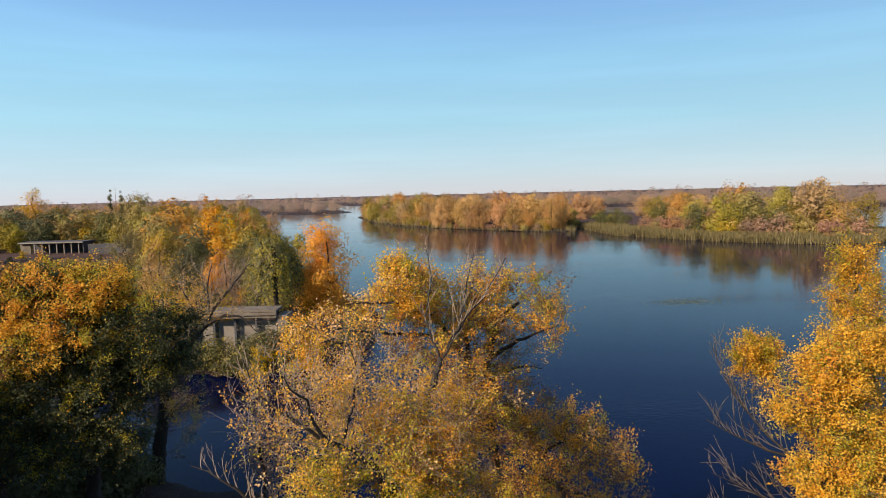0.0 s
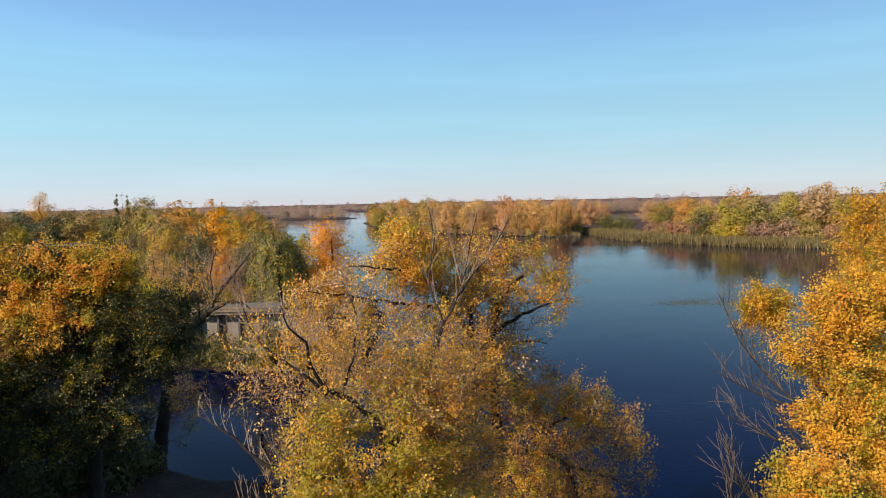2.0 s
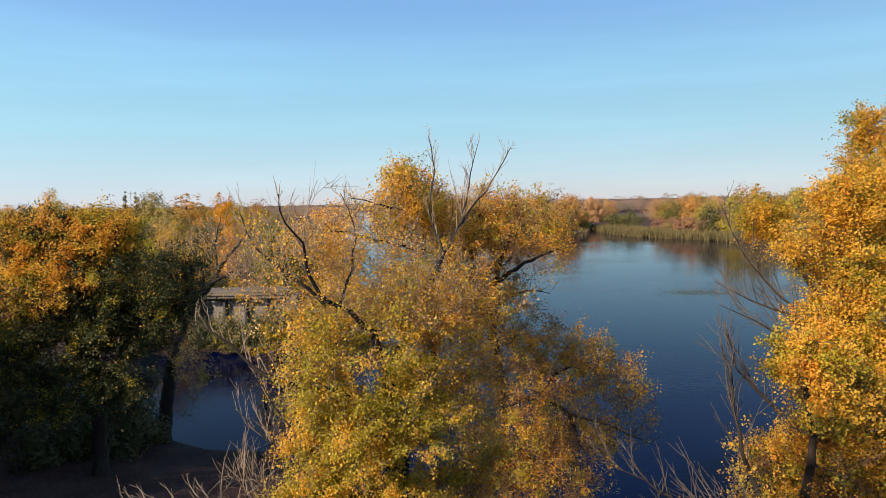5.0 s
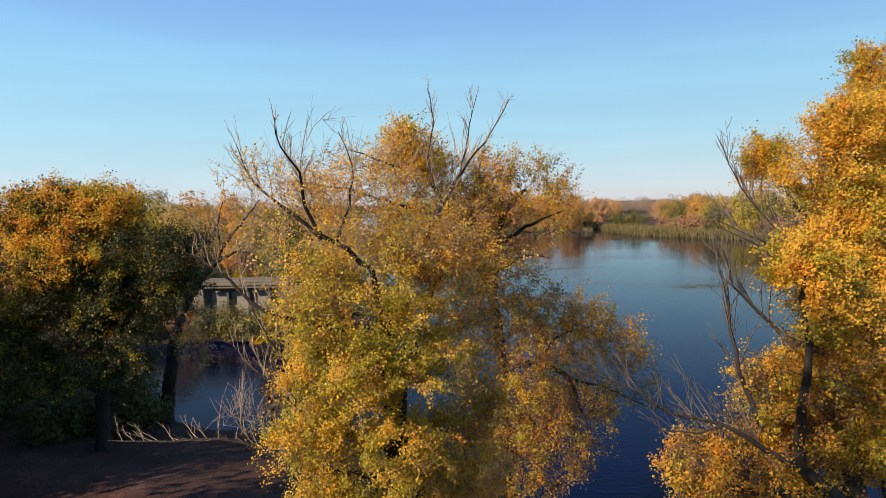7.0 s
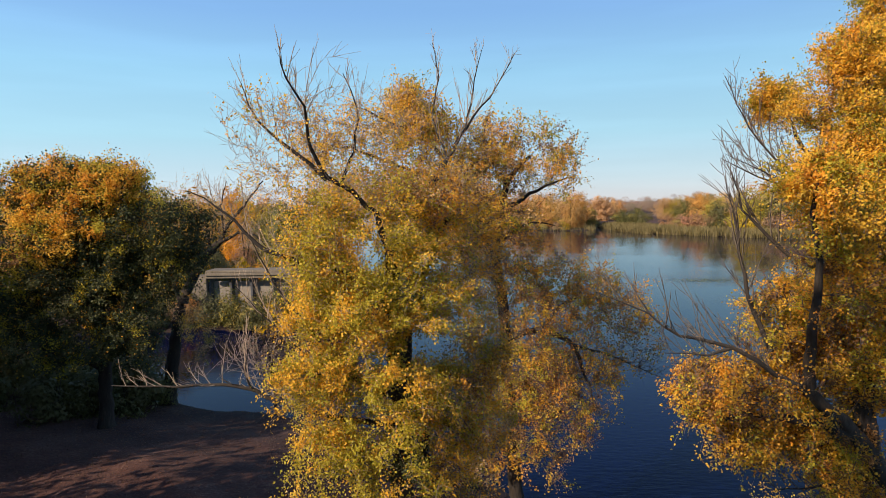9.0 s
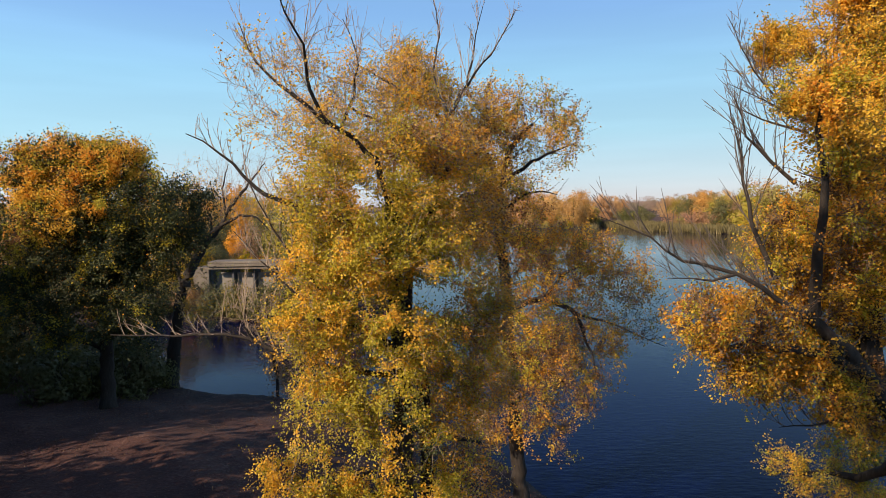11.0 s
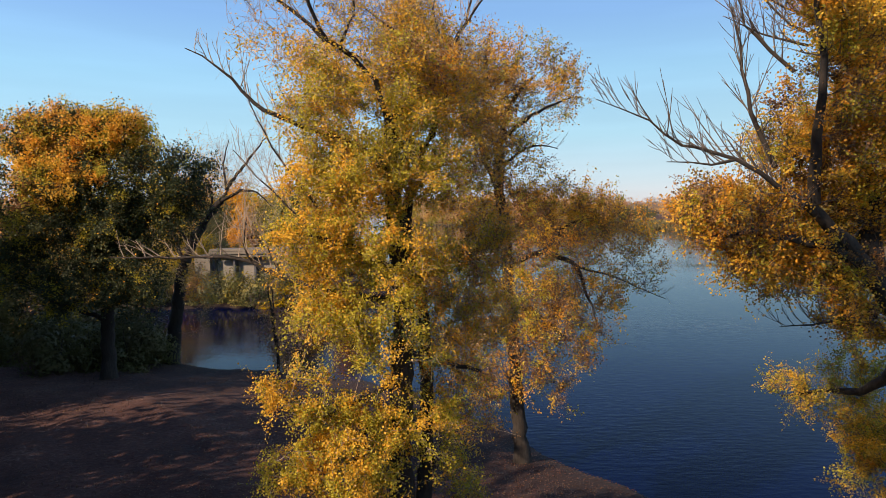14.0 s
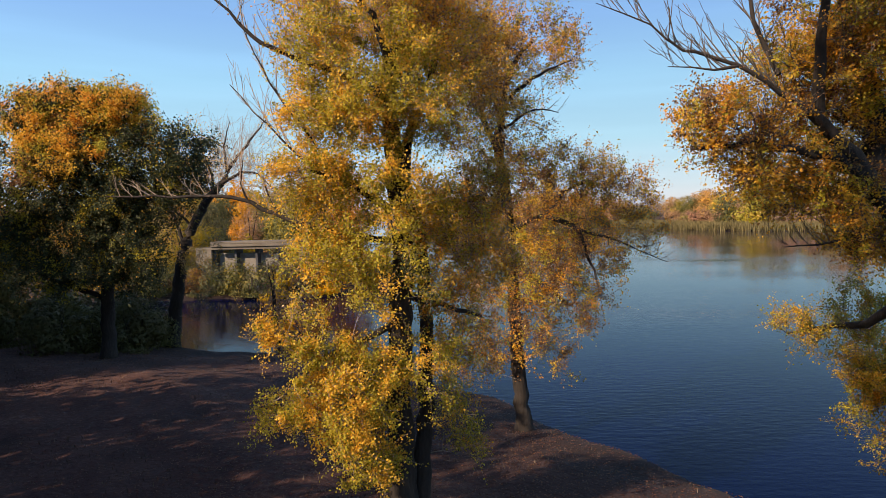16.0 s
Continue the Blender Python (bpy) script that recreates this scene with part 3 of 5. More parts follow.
poplar.limb('bare', (-0.20, 18.60, 15.25, 0.048), (-0.55, 18.80, 16.50, 0.032), (-0.42, 18.90, 17.60, 0.025), (-0.56, 19.00, 18.60, 0.010))
poplar.limb('bare', (0.00, 18.65, 15.60, 0.050), (0.40, 18.80, 16.50, 0.035), (0.62, 18.80, 17.50, 0.020), (0.84, 18.80, 18.32, 0.010))
poplar.limb('limb', (-1.45, 15.00, 12.77, 0.085), (-1.75, 14.80, 13.83, 0.066), (-2.43, 14.50, 14.47, 0.054), (-2.81, 14.30, 14.80, 0.048))
poplar.limb('bare', (-2.72, 14.30, 14.57, 0.055), (-3.35, 14.20, 15.12, 0.050), (-3.85, 14.10, 15.60, 0.035), (-4.22, 14.00, 16.12, 0.022), (-4.39, 14.00, 16.65, 0.010))
poplar.limb('bare', (-2.72, 14.30, 14.57, 0.060), (-2.95, 13.90, 15.50, 0.042), (-2.85, 13.20, 16.00, 0.030), (-3.05, 12.50, 16.42, 0.020), (-3.06, 12.30, 16.94, 0.010))
poplar.limb('bare', (-2.43, 14.40, 14.44, 0.050), (-2.17, 14.80, 15.33, 0.035), (-2.11, 15.00, 16.22, 0.022), (-2.41, 15.00, 16.98, 0.010))
poplar.limb('bare', (-1.44, 15.00, 12.00, 0.090), (-2.51, 14.60, 12.52, 0.080), (-3.31, 14.30, 12.83, 0.070), (-4.01, 14.00, 13.07, 0.060), (-4.41, 14.00, 13.55, 0.045), (-4.89, 13.90, 14.02, 0.030), (-5.55, 13.80, 14.39, 0.012))
poplar.limb('bare', (-1.28, 15.40, 8.75, 0.100), (-2.18, 15.20, 8.91, 0.090), (-3.37, 15.00, 9.21, 0.080), (-4.69, 14.90, 9.75, 0.060), (-5.69, 14.80, 9.91, 0.045), (-6.82, 14.70, 9.93, 0.030), (-7.92, 14.70, 9.98, 0.015))
poplar.limb('bare', (-4.69, 14.90, 9.75, 0.035), (-4.83, 14.80, 10.20, 0.025), (-4.73, 14.70, 10.76, 0.010))
poplar.limb('bare', (-3.95, 15.00, 9.42, 0.035), (-4.26, 14.80, 9.93, 0.025), (-4.31, 14.70, 10.50, 0.010))
poplar.limb('bare', (-3.02, 14.60, 10.96, 0.040), (-3.80, 14.40, 12.06, 0.028), (-4.22, 14.30, 12.95, 0.018), (-4.56, 14.30, 13.74, 0.008))
poplar.limb('bare', (-3.28, 14.60, 10.59, 0.035), (-4.07, 14.40, 11.46, 0.024), (-4.81, 14.30, 12.31, 0.010))
poplar.limb('limb', (-1.37, 15.50, 7.00, 0.100), (-2.22, 15.00, 6.57, 0.070), (-3.16, 14.50, 6.18, 0.045), (-3.87, 14.20, 5.50, 0.020))
poplar.limb('limb', (-1.35, 15.50, 7.54, 0.100), (-0.41, 15.80, 7.21, 0.070), (0.55, 16.00, 6.89, 0.040))
poplar.limb('limb', (-1.43, 15.50, 5.78, 0.090), (-1.97, 15.00, 6.04, 0.060), (-2.45, 14.60, 5.11, 0.030))
poplar.limb('limb', (-1.24, 15.40, 9.42, 0.100), (-2.29, 14.60, 10.07, 0.070), (-3.13, 14.00, 10.43, 0.030))
poplar.lobe(-3, 14.6, 13.6, 0.8, 1.3, 1, 45, 'ym')
poplar.lobe(-1.5, 14.7, 13.5, 1.5, 1.5, 1.1, 80, 'ygm')
poplar.lobe(-0.1, 15.6, 13.7, 1.1, 1.3, 1.2, 56, 'um')
poplar.lobe(-2.9, 14.6, 11.8, 0.9, 1.3, 1, 55, 'y')
poplar.lobe(-1.4, 14.6, 11.6, 1.4, 1.5, 1, 70, 'g')
poplar.lobe(-0.1, 15.9, 11.7, 1.1, 1.3, 1.1, 56, 'um')
poplar.lobe(-3, 14.6, 10, 1, 1.3, 0.7, 45, 'y')
poplar.lobe(-1.5, 14.7, 9.7, 1.4, 1.5, 1, 65, 'yg')
poplar.lobe(-0.1, 16, 9.2, 1.2, 1.4, 1.1, 56, 'um')
poplar.lobe(-2.8, 14.6, 8.5, 1.1, 1.4, 0.7, 50, 'y')
poplar.lobe(-1.4, 14.8, 7.9, 1.3, 1.5, 0.9, 50, 'g')
poplar.lobe(0, 16.2, 7.5, 1.1, 1.3, 1.1, 50, 'um')
poplar.lobe(-2.5, 14.4, 5.9, 1.2, 1.2, 0.7, 60, 'y')
poplar.lobe(-2.4, 14.3, 5, 0.9, 1.1, 0.9, 60, 'y')
poplar.lobe(-3.8, 14.2, 5.1, 0.6, 0.8, 0.4, 22, 'y')
poplar.lobe(-2.1, 14.4, 4, 0.7, 0.8, 0.6, 25, 'yg')
poplar.lobe(-0.2, 16.2, 4.7, 0.8, 1.2, 1, 32, 'ygm')
poplar.lobe(0.1, 16.2, 3.6, 0.4, 0.6, 0.4, 10, 'ygm')
poplar.lobe(-3.6, 14.3, 6.9, 0.7, 1, 0.7, 30, 'y')
poplar.lobe(-0.1, 16.2, 7.7, 1, 1.3, 1.1, 45, 'um')
poplar.lobe(0.2, 16.4, 6, 0.8, 1.2, 1, 40, 'wm')
poplar.lobe(0.6, 16.8, 9.4, 0.9, 1.2, 1.2, 40, 'um')
poplar.lobe(-0.5, 15.8, 9.4, 0.8, 1.2, 0.9, 36, 'yg')
poplar.lobe(-3.5, 14.2, 14.4, 0.6, 1, 0.7, 16, 'ts')
poplar.lobe(-3.2, 14.2, 15.7, 0.6, 0.9, 0.7, 15, 'ts')
poplar.lobe(-4, 14, 15.4, 0.5, 0.9, 0.7, 9, 'n')
poplar.lobe(-1.9, 14.6, 14.5, 1, 1.2, 0.7, 29, 'ys')
poplar.lobe(-2.9, 14.4, 12.9, 0.9, 1.2, 0.7, 45, 'ym')
poplar.lobe(-2.1, 14.3, 11.7, 1.1, 1.2, 0.9, 50, 'yg')
poplar.lobe(-0.7, 14.8, 12.2, 1.1, 1.4, 1.1, 55, 'yg')
poplar.lobe(-3, 14.4, 10.3, 1, 1.2, 0.7, 40, 'y')
poplar.lobe(-0.9, 15, 6, 0.9, 1.2, 0.9, 30, 'yg')
poplar.lobe(0.7, 16.5, 12.5, 0.7, 1.2, 1.1, 37, 'um')
poplar.lobe(0.8, 17, 10.2, 0.8, 1.2, 1.3, 45, 'um')
poplar.lobe(0.9, 17, 8.1, 0.9, 1.2, 1.2, 45, 'um')
poplar.lobe(-4.6, 14.8, 10.5, 0.8, 0.8, 0.5, 30, 'n')
poplar.lobe(-3.6, 14.7, 10.1, 0.5, 0.8, 0.6, 26, 'n')
poplar.lobe(-3.8, 13.6, 15.7, 1, 1, 0.8, 30, 'ts')
poplar.lobe(-4.9, 15.5, 15.5, 0.8, 1, 0.8, 18, 'n')
poplar.lobe(-4.1, 15, 14.6, 0.8, 1, 0.6, 20, 'ts')
poplar.lobe(-3.9, 16, 16, 0.7, 1, 0.6, 18, 'n')
poplar.lobe(-2.5, 15, 15.8, 0.9, 1, 0.8, 36, 'ts')
poplar.lobe(-1.2, 15.5, 16.1, 0.8, 1, 0.8, 30, 'n')
poplar.lobe(-2.8, 14, 16.6, 1, 1, 0.7, 21, 'n')
poplar.lobe(-1, 15.2, 15.2, 1.2, 1.2, 0.7, 32, 'zs')
poplar.lobe(-2.1, 14.8, 15, 1.1, 1.1, 0.6, 23, 'ts')
poplar.lobe(-3, 14.5, 14.6, 0.8, 1, 0.5, 15, 'ts')
poplar.lobe(-0.4, 15.6, 14.6, 1, 1.2, 0.8, 32, 'zs')
poplar.lobe(0.4, 16.2, 14.8, 0.8, 1.1, 0.8, 22, 'us')
poplar.lobe(-1.6, 15, 15.8, 1.1, 1.1, 0.5, 16, 'ts')
poplar.lobe(-2.5, 14.9, 15.7, 0.9, 1, 0.5, 16, 'ts')
poplar.lobe(-0.6, 14.9, 14, 1.1, 1.2, 0.7, 50, 'um')
poplar.lobe(-1.5, 16.5, 14.2, 1.2, 1.2, 0.8, 50, 'tm')
poplar.lobe(-0.2, 17.5, 14, 1, 1.2, 0.9, 46, 'um')
poplar.lobe(-2.6, 17, 14, 1.2, 1.2, 0.8, 46, 'tm')
poplar.build(11, "tall twin-stemmed poplar with yellow autumn leaves and bare dead limbs", 0.057, 190, 6, spacing=0.2, twig=1.0, bare=0.8)

shore_poplar = NearTree("poplar_tree")
shore_poplar.limb('trunk', (2.30, 25.20, 0.35, 0.320), (2.11, 25.20, 3.46, 0.280), (1.89, 25.20, 7.09, 0.240), (1.71, 25.20, 10.20, 0.210), (1.51, 25.20, 11.74, 0.190), (1.65, 25.20, 13.69, 0.140), (2.09, 25.20, 14.97, 0.100), (2.84, 25.00, 15.77, 0.060))
shore_poplar.limb('limb', (1.51, 25.20, 11.52, 0.130), (0.88, 25.20, 13.27, 0.100), (0.81, 25.20, 15.42, 0.060), (1.14, 25.00, 16.87, 0.020))
shore_poplar.limb('bare', (1.70, 25.20, 12.60, 0.060), (2.81, 25.00, 13.22, 0.040), (3.77, 25.00, 13.09, 0.012))
shore_poplar.limb('limb', (1.66, 25.20, 13.47, 0.100), (2.99, 24.60, 14.45, 0.060), (4.24, 24.50, 14.93, 0.020))
shore_poplar.limb('limb', (1.95, 25.00, 8.74, 0.140), (3.08, 24.50, 9.16, 0.110), (4.16, 24.00, 8.74, 0.090), (4.76, 24.00, 7.47, 0.050), (5.06, 24.00, 6.21, 0.020))
shore_poplar.limb('bare', (4.16, 24.00, 8.74, 0.060), (5.59, 24.00, 8.29, 0.040), (6.51, 24.00, 7.86, 0.025), (7.54, 24.00, 7.42, 0.010))
shore_poplar.limb('limb', (3.08, 24.50, 9.16, 0.080), (4.15, 24.50, 10.20, 0.050), (5.41, 24.50, 10.59, 0.020))
shore_poplar.limb('limb', (1.89, 25.20, 7.09, 0.100), (2.94, 24.80, 6.71, 0.070), (3.99, 24.60, 5.87, 0.030))
shore_poplar.limb('limb', (1.89, 25.20, 7.53, 0.100), (0.81, 25.40, 8.41, 0.070), (0.16, 25.50, 9.31, 0.030))
shore_poplar.limb('limb', (0.88, 25.20, 13.27, 0.110), (0.10, 24.20, 14.70, 0.090), (-0.80, 22.80, 16.20, 0.065), (-1.40, 22.00, 17.70, 0.020))
shore_poplar.limb('limb', (0.10, 24.20, 14.70, 0.070), (-1.60, 22.40, 15.20, 0.055), (-3.00, 20.80, 15.70, 0.040), (-4.40, 20.30, 16.00, 0.015))
shore_poplar.limb('limb', (-0.80, 22.80, 16.20, 0.050), (-2.00, 20.80, 16.60, 0.035), (-2.90, 19.00, 16.90, 0.012))
shore_poplar.lobe(2.8, 25, 15.6, 2.2, 2, 1.6, 75, 'um')
shore_poplar.lobe(1.4, 25, 16.4, 1.3, 1.6, 1.1, 35, 'um')
shore_poplar.lobe(4, 24.6, 15.1, 0.8, 1.2, 1, 24, 'um')
shore_poplar.lobe(1.8, 25.2, 13.5, 1.5, 1.8, 1.3, 45, 'um')
shore_poplar.lobe(0.8, 25.5, 11.1, 1.6, 2, 2, 55, 'bm')
shore_poplar.lobe(2.6, 25, 10.6, 1.3, 1.6, 1.3, 35, 'bm')
shore_poplar.lobe(3.6, 24.5, 10, 1.5, 1.6, 1.3, 55, 'um')
shore_poplar.lobe(5.2, 24.5, 10.6, 1.2, 1.4, 0.9, 35, 'um')
shore_poplar.lobe(6.2, 24.3, 10.2, 0.8, 1.2, 0.7, 16, 'us')
shore_poplar.lobe(4.5, 24.2, 8.7, 1.1, 1.5, 1.1, 28, 'us')
shore_poplar.lobe(5.3, 24, 6.8, 0.6, 1.2, 1.3, 16, 'us')
shore_poplar.lobe(6.6, 24, 8.2, 1, 1.2, 0.7, 12, 'us')
shore_poplar.lobe(2.5, 25, 7.4, 1.7, 1.8, 1.3, 50, 'wm')
shore_poplar.lobe(3.3, 24.8, 5.7, 1.3, 1.6, 1.3, 45, 'wm')
shore_poplar.lobe(2.2, 24.8, 4.6, 1.5, 1.6, 1.1, 35, 'wm')
shore_poplar.lobe(3.6, 24.8, 3.9, 0.8, 1.2, 1, 20, 'wm')
shore_poplar.lobe(0.7, 25.5, 4.2, 1.3, 1.6, 1.6, 30, 'wm')
shore_poplar.lobe(3.9, 24.5, 9.8, 1.8, 1.8, 1.1, 45, 'wm')
shore_poplar.lobe(5.8, 24.2, 9, 1.2, 1.5, 1.1, 26, 'us')
shore_poplar.lobe(3.4, 24.6, 8.1, 2.1, 1.8, 1.5, 50, 'wm')
shore_poplar.lobe(1.3, 25.4, 9, 1.8, 2, 1.8, 45, 'wm')
shore_poplar.lobe(2.1, 25, 6.4, 2, 1.8, 1.3, 40, 'wm')
shore_poplar.lobe(4.5, 24.5, 6.5, 1.3, 1.5, 1.2, 28, 'wm')
shore_poplar.lobe(2.2, 25, 11.8, 1.3, 1.6, 1.3, 28, 'bm')
shore_poplar.lobe(1.4, 25.2, 15.5, 1.5, 1.6, 1.3, 35, 'um')
shore_poplar.lobe(4, 24.6, 11.3, 1.3, 1.4, 0.6, 24, 'um')
shore_poplar.lobe(1.3, 23.6, 14.7, 1.2, 1.4, 0.9, 34, 'um')
shore_poplar.lobe(4.5, 24.4, 5.7, 0.8, 1.2, 1.1, 26, 'wm')
shore_poplar.lobe(2.6, 24.6, 6.2, 1.5, 1.6, 1.3, 40, 'wm')
shore_poplar.lobe(3.9, 24.4, 7.5, 1.3, 1.6, 1.1, 36, 'wm')
shore_poplar.lobe(-1.4, 22, 17.3, 0.75, 0.9, 0.55, 45, 'z')
shore_poplar.lobe(-1.5, 22, 16.4, 1.1, 1.2, 0.7, 45, 'z')
shore_poplar.lobe(-0.5, 22.8, 16.6, 1, 1.2, 0.8, 30, 'um')
shore_poplar.lobe(-2.7, 20.8, 16, 1.1, 1.2, 0.7, 33, 'ts')
shore_poplar.lobe(-4.2, 20.4, 15.7, 0.9, 1, 0.6, 30, 'tm')
shore_poplar.lobe(-2.8, 18.9, 16.5, 0.8, 0.9, 0.5, 22, 'ts')
shore_poplar.lobe(-1.8, 20.6, 17, 0.9, 1, 0.5, 22, 'ts')
shore_poplar.lobe(-3.6, 20.4, 14.6, 1.2, 1.2, 0.8, 33, 'tm')
shore_poplar.lobe(-1.2, 22.4, 15.1, 1.2, 1.3, 0.9, 37, 'um')
shore_poplar.lobe(0.4, 23.4, 15.4, 1.2, 1.3, 0.9, 34, 'um')
shore_poplar.lobe(0.7, 23.6, 16.4, 1, 1.2, 0.6, 30, 'ts')
shore_poplar.lobe(6, 24, 9.9, 1.3, 1.4, 1, 40, 'um')
shore_poplar.lobe(6.9, 23.8, 8.6, 0.8, 1.1, 0.9, 26, 'us')
shore_poplar.lobe(5.6, 24.2, 7.6, 0.8, 1.1, 1.2, 26, 'um')
shore_poplar.lobe(0.8, 20.5, 13.5, 1.2, 1.5, 1.2, 50, 'um')
shore_poplar.lobe(-0.6, 21, 14.2, 1.3, 1.4, 1, 50, 'um')
shore_poplar.build(12, "poplar at the water's edge with thinning orange-brown leaves", 0.074, 165, 6, spacing=0.3, twig=1.3, twig_mat=BRANCH)

leaning_poplar = NearTree("poplar_tree")
leaning_poplar.limb('trunk', (9.27, 12.40, 4.83, 0.240), (8.67, 12.20, 6.98, 0.200), (7.78, 11.80, 8.84, 0.165), (6.82, 11.40, 9.96, 0.135), (6.32, 11.20, 10.45, 0.110), (5.75, 11.00, 10.90, 0.090))
leaning_poplar.limb('bare', (5.75, 11.00, 10.90, 0.090), (5.23, 10.90, 11.21, 0.072), (4.52, 10.80, 11.62, 0.055), (3.63, 10.70, 11.88, 0.036), (3.10, 10.60, 12.22, 0.024), (2.31, 10.60, 12.59, 0.010))
leaning_poplar.limb('bare', (4.52, 10.80, 11.62, 0.050), (4.11, 10.70, 11.57, 0.030), (3.39, 10.60, 11.60, 0.010))
leaning_poplar.limb('bare', (5.24, 11.00, 11.50, 0.080), (4.96, 11.20, 12.42, 0.060), (4.80, 11.30, 13.45, 0.035), (4.61, 11.30, 14.18, 0.012))
leaning_poplar.limb('limb', (7.26, 11.60, 9.43, 0.200), (7.28, 12.00, 11.43, 0.170), (7.28, 12.40, 13.45, 0.130), (7.42, 12.70, 14.52, 0.100), (7.94, 13.00, 16.33, 0.050))
leaning_poplar.limb('bare', (7.19, 12.00, 13.96, 0.060), (6.20, 12.00, 14.18, 0.040), (5.50, 12.00, 14.50, 0.020), (4.85, 12.00, 14.81, 0.008))
leaning_poplar.limb('limb', (6.82, 11.40, 9.96, 0.120), (5.92, 11.20, 10.28, 0.080), (4.84, 11.00, 10.39, 0.050), (3.87, 11.00, 10.37, 0.020))
leaning_poplar.limb('limb', (8.12, 12.00, 8.23, 0.150), (8.44, 13.40, 7.19, 0.100), (8.02, 14.40, 6.79, 0.060), (7.17, 14.60, 6.64, 0.020))
leaning_poplar.limb('bare', (7.53, 12.00, 8.84, 0.060), (6.95, 12.00, 8.85, 0.045), (6.37, 12.00, 8.72, 0.030), (5.83, 12.00, 8.70, 0.010))
leaning_poplar.limb('bare', (5.62, 11.20, 13.04, 0.060), (5.01, 11.30, 13.60, 0.040), (4.81, 11.30, 14.08, 0.020), (4.67, 11.30, 14.46, 0.010))
leaning_poplar.limb('limb', (8.60, 12.20, 7.20, 0.130), (9.05, 13.60, 9.40, 0.120), (9.35, 14.60, 11.40, 0.105), (9.50, 15.00, 14.00, 0.075), (9.60, 15.30, 16.60, 0.050), (9.60, 15.40, 18.40, 0.012))
leaning_poplar.limb('limb', (9.40, 14.90, 13.00, 0.080), (8.20, 15.00, 14.60, 0.060), (7.20, 15.10, 16.20, 0.020))
leaning_poplar.limb('bare', (7.67, 13.60, 13.98, 0.055), (7.00, 14.20, 14.60, 0.042), (6.35, 14.40, 15.50, 0.028), (5.85, 14.50, 16.62, 0.012))
leaning_poplar.limb('bare', (7.40, 14.20, 14.15, 0.050), (6.50, 14.40, 14.45, 0.030), (5.78, 14.50, 14.89, 0.010))
leaning_poplar.limb('limb', (5.90, 11.05, 10.90, 0.100), (5.70, 10.60, 12.20, 0.070), (5.50, 10.20, 13.40, 0.045), (5.30, 10.00, 14.50, 0.015))
leaning_poplar.lobe(5.9, 11.3, 11.6, 1, 1.1, 0.6, 34, 'xm')
leaning_poplar.lobe(7.5, 11.8, 11.1, 0.9, 1.2, 0.9, 50, 'xm')
leaning_poplar.lobe(4.2, 11, 10.9, 0.6, 0.9, 0.4, 40, 'xm')
leaning_poplar.lobe(5.2, 11.1, 10.9, 0.7, 1, 0.5, 34, 'xs')
leaning_poplar.lobe(6.2, 11.3, 11.1, 0.7, 1, 0.7, 26, 'xm')
leaning_poplar.lobe(8.2, 12, 11.4, 0.9, 1.4, 1.5, 50, 'x')
leaning_poplar.lobe(7.4, 14.5, 6.8, 0.5, 0.7, 0.4, 26, 'ym')
leaning_poplar.lobe(8.5, 14.4, 7.1, 0.6, 0.9, 0.7, 30, 'ym')
leaning_poplar.lobe(8.9, 14.2, 5.6, 0.8, 1.1, 1.1, 55, 'z')
leaning_poplar.lobe(8.7, 14.2, 6.1, 0.5, 1, 1.2, 35, 'ym')
leaning_poplar.lobe(9.3, 13.6, 4.4, 1, 1.4, 1.4, 45, 'zm')
leaning_poplar.lobe(6.5, 11.6, 9.6, 0.6, 0.9, 0.6, 30, 'xm')
leaning_poplar.lobe(7.3, 12, 8.8, 0.6, 0.9, 0.6, 30, 'xm')
leaning_poplar.lobe(9.6, 15.4, 18.15, 0.33, 0.5, 0.5, 36, 'zm')
leaning_poplar.lobe(9.6, 15.3, 17.4, 0.55, 0.7, 0.55, 50, 'zm')
leaning_poplar.lobe(9.5, 15.2, 16.6, 0.75, 0.8, 0.7, 60, 'zm')
leaning_poplar.lobe(9.3, 15, 15.6, 1, 1, 0.8, 70, 'zm')
leaning_poplar.lobe(9.2, 14.8, 14.4, 1.1, 1.1, 0.9, 60, 'zm')
leaning_poplar.lobe(9, 14.4, 13, 1.1, 1.1, 1, 50, 'zm')
leaning_poplar.lobe(7.2, 15.1, 16.1, 0.42, 0.5, 0.45, 46, 'z')
leaning_poplar.lobe(7.3, 15, 15.4, 0.35, 0.5, 0.4, 18, 'ts')
leaning_poplar.lobe(8.3, 13.2, 16.6, 0.7, 0.8, 0.6, 55, 'z')
leaning_poplar.lobe(7.3, 12.5, 16.5, 0.55, 0.6, 0.45, 44, 'z')
leaning_poplar.lobe(7, 12.6, 15.7, 0.7, 0.8, 0.6, 50, 'zm')
leaning_poplar.lobe(7.9, 12.8, 15.3, 0.8, 0.9, 0.8, 60, 'z')
leaning_poplar.lobe(7.2, 12.2, 14.5, 0.8, 0.9, 0.7, 55, 'z')
leaning_poplar.lobe(8.1, 12.4, 13.8, 0.9, 1, 0.8, 60, 'z')
leaning_poplar.lobe(6.8, 11.4, 13.3, 0.8, 0.8, 0.7, 50, 'xm')
leaning_poplar.lobe(7.6, 11.9, 12.5, 0.9, 1, 0.8, 55, 'xm')
leaning_poplar.lobe(5.4, 10.1, 14.1, 0.5, 0.6, 0.55, 44, 'z')
leaning_poplar.lobe(6, 10.4, 13.4, 0.65, 0.7, 0.65, 40, 'zm')
leaning_poplar.lobe(5.8, 10.7, 12.5, 0.75, 0.8, 0.6, 28, 'xm')
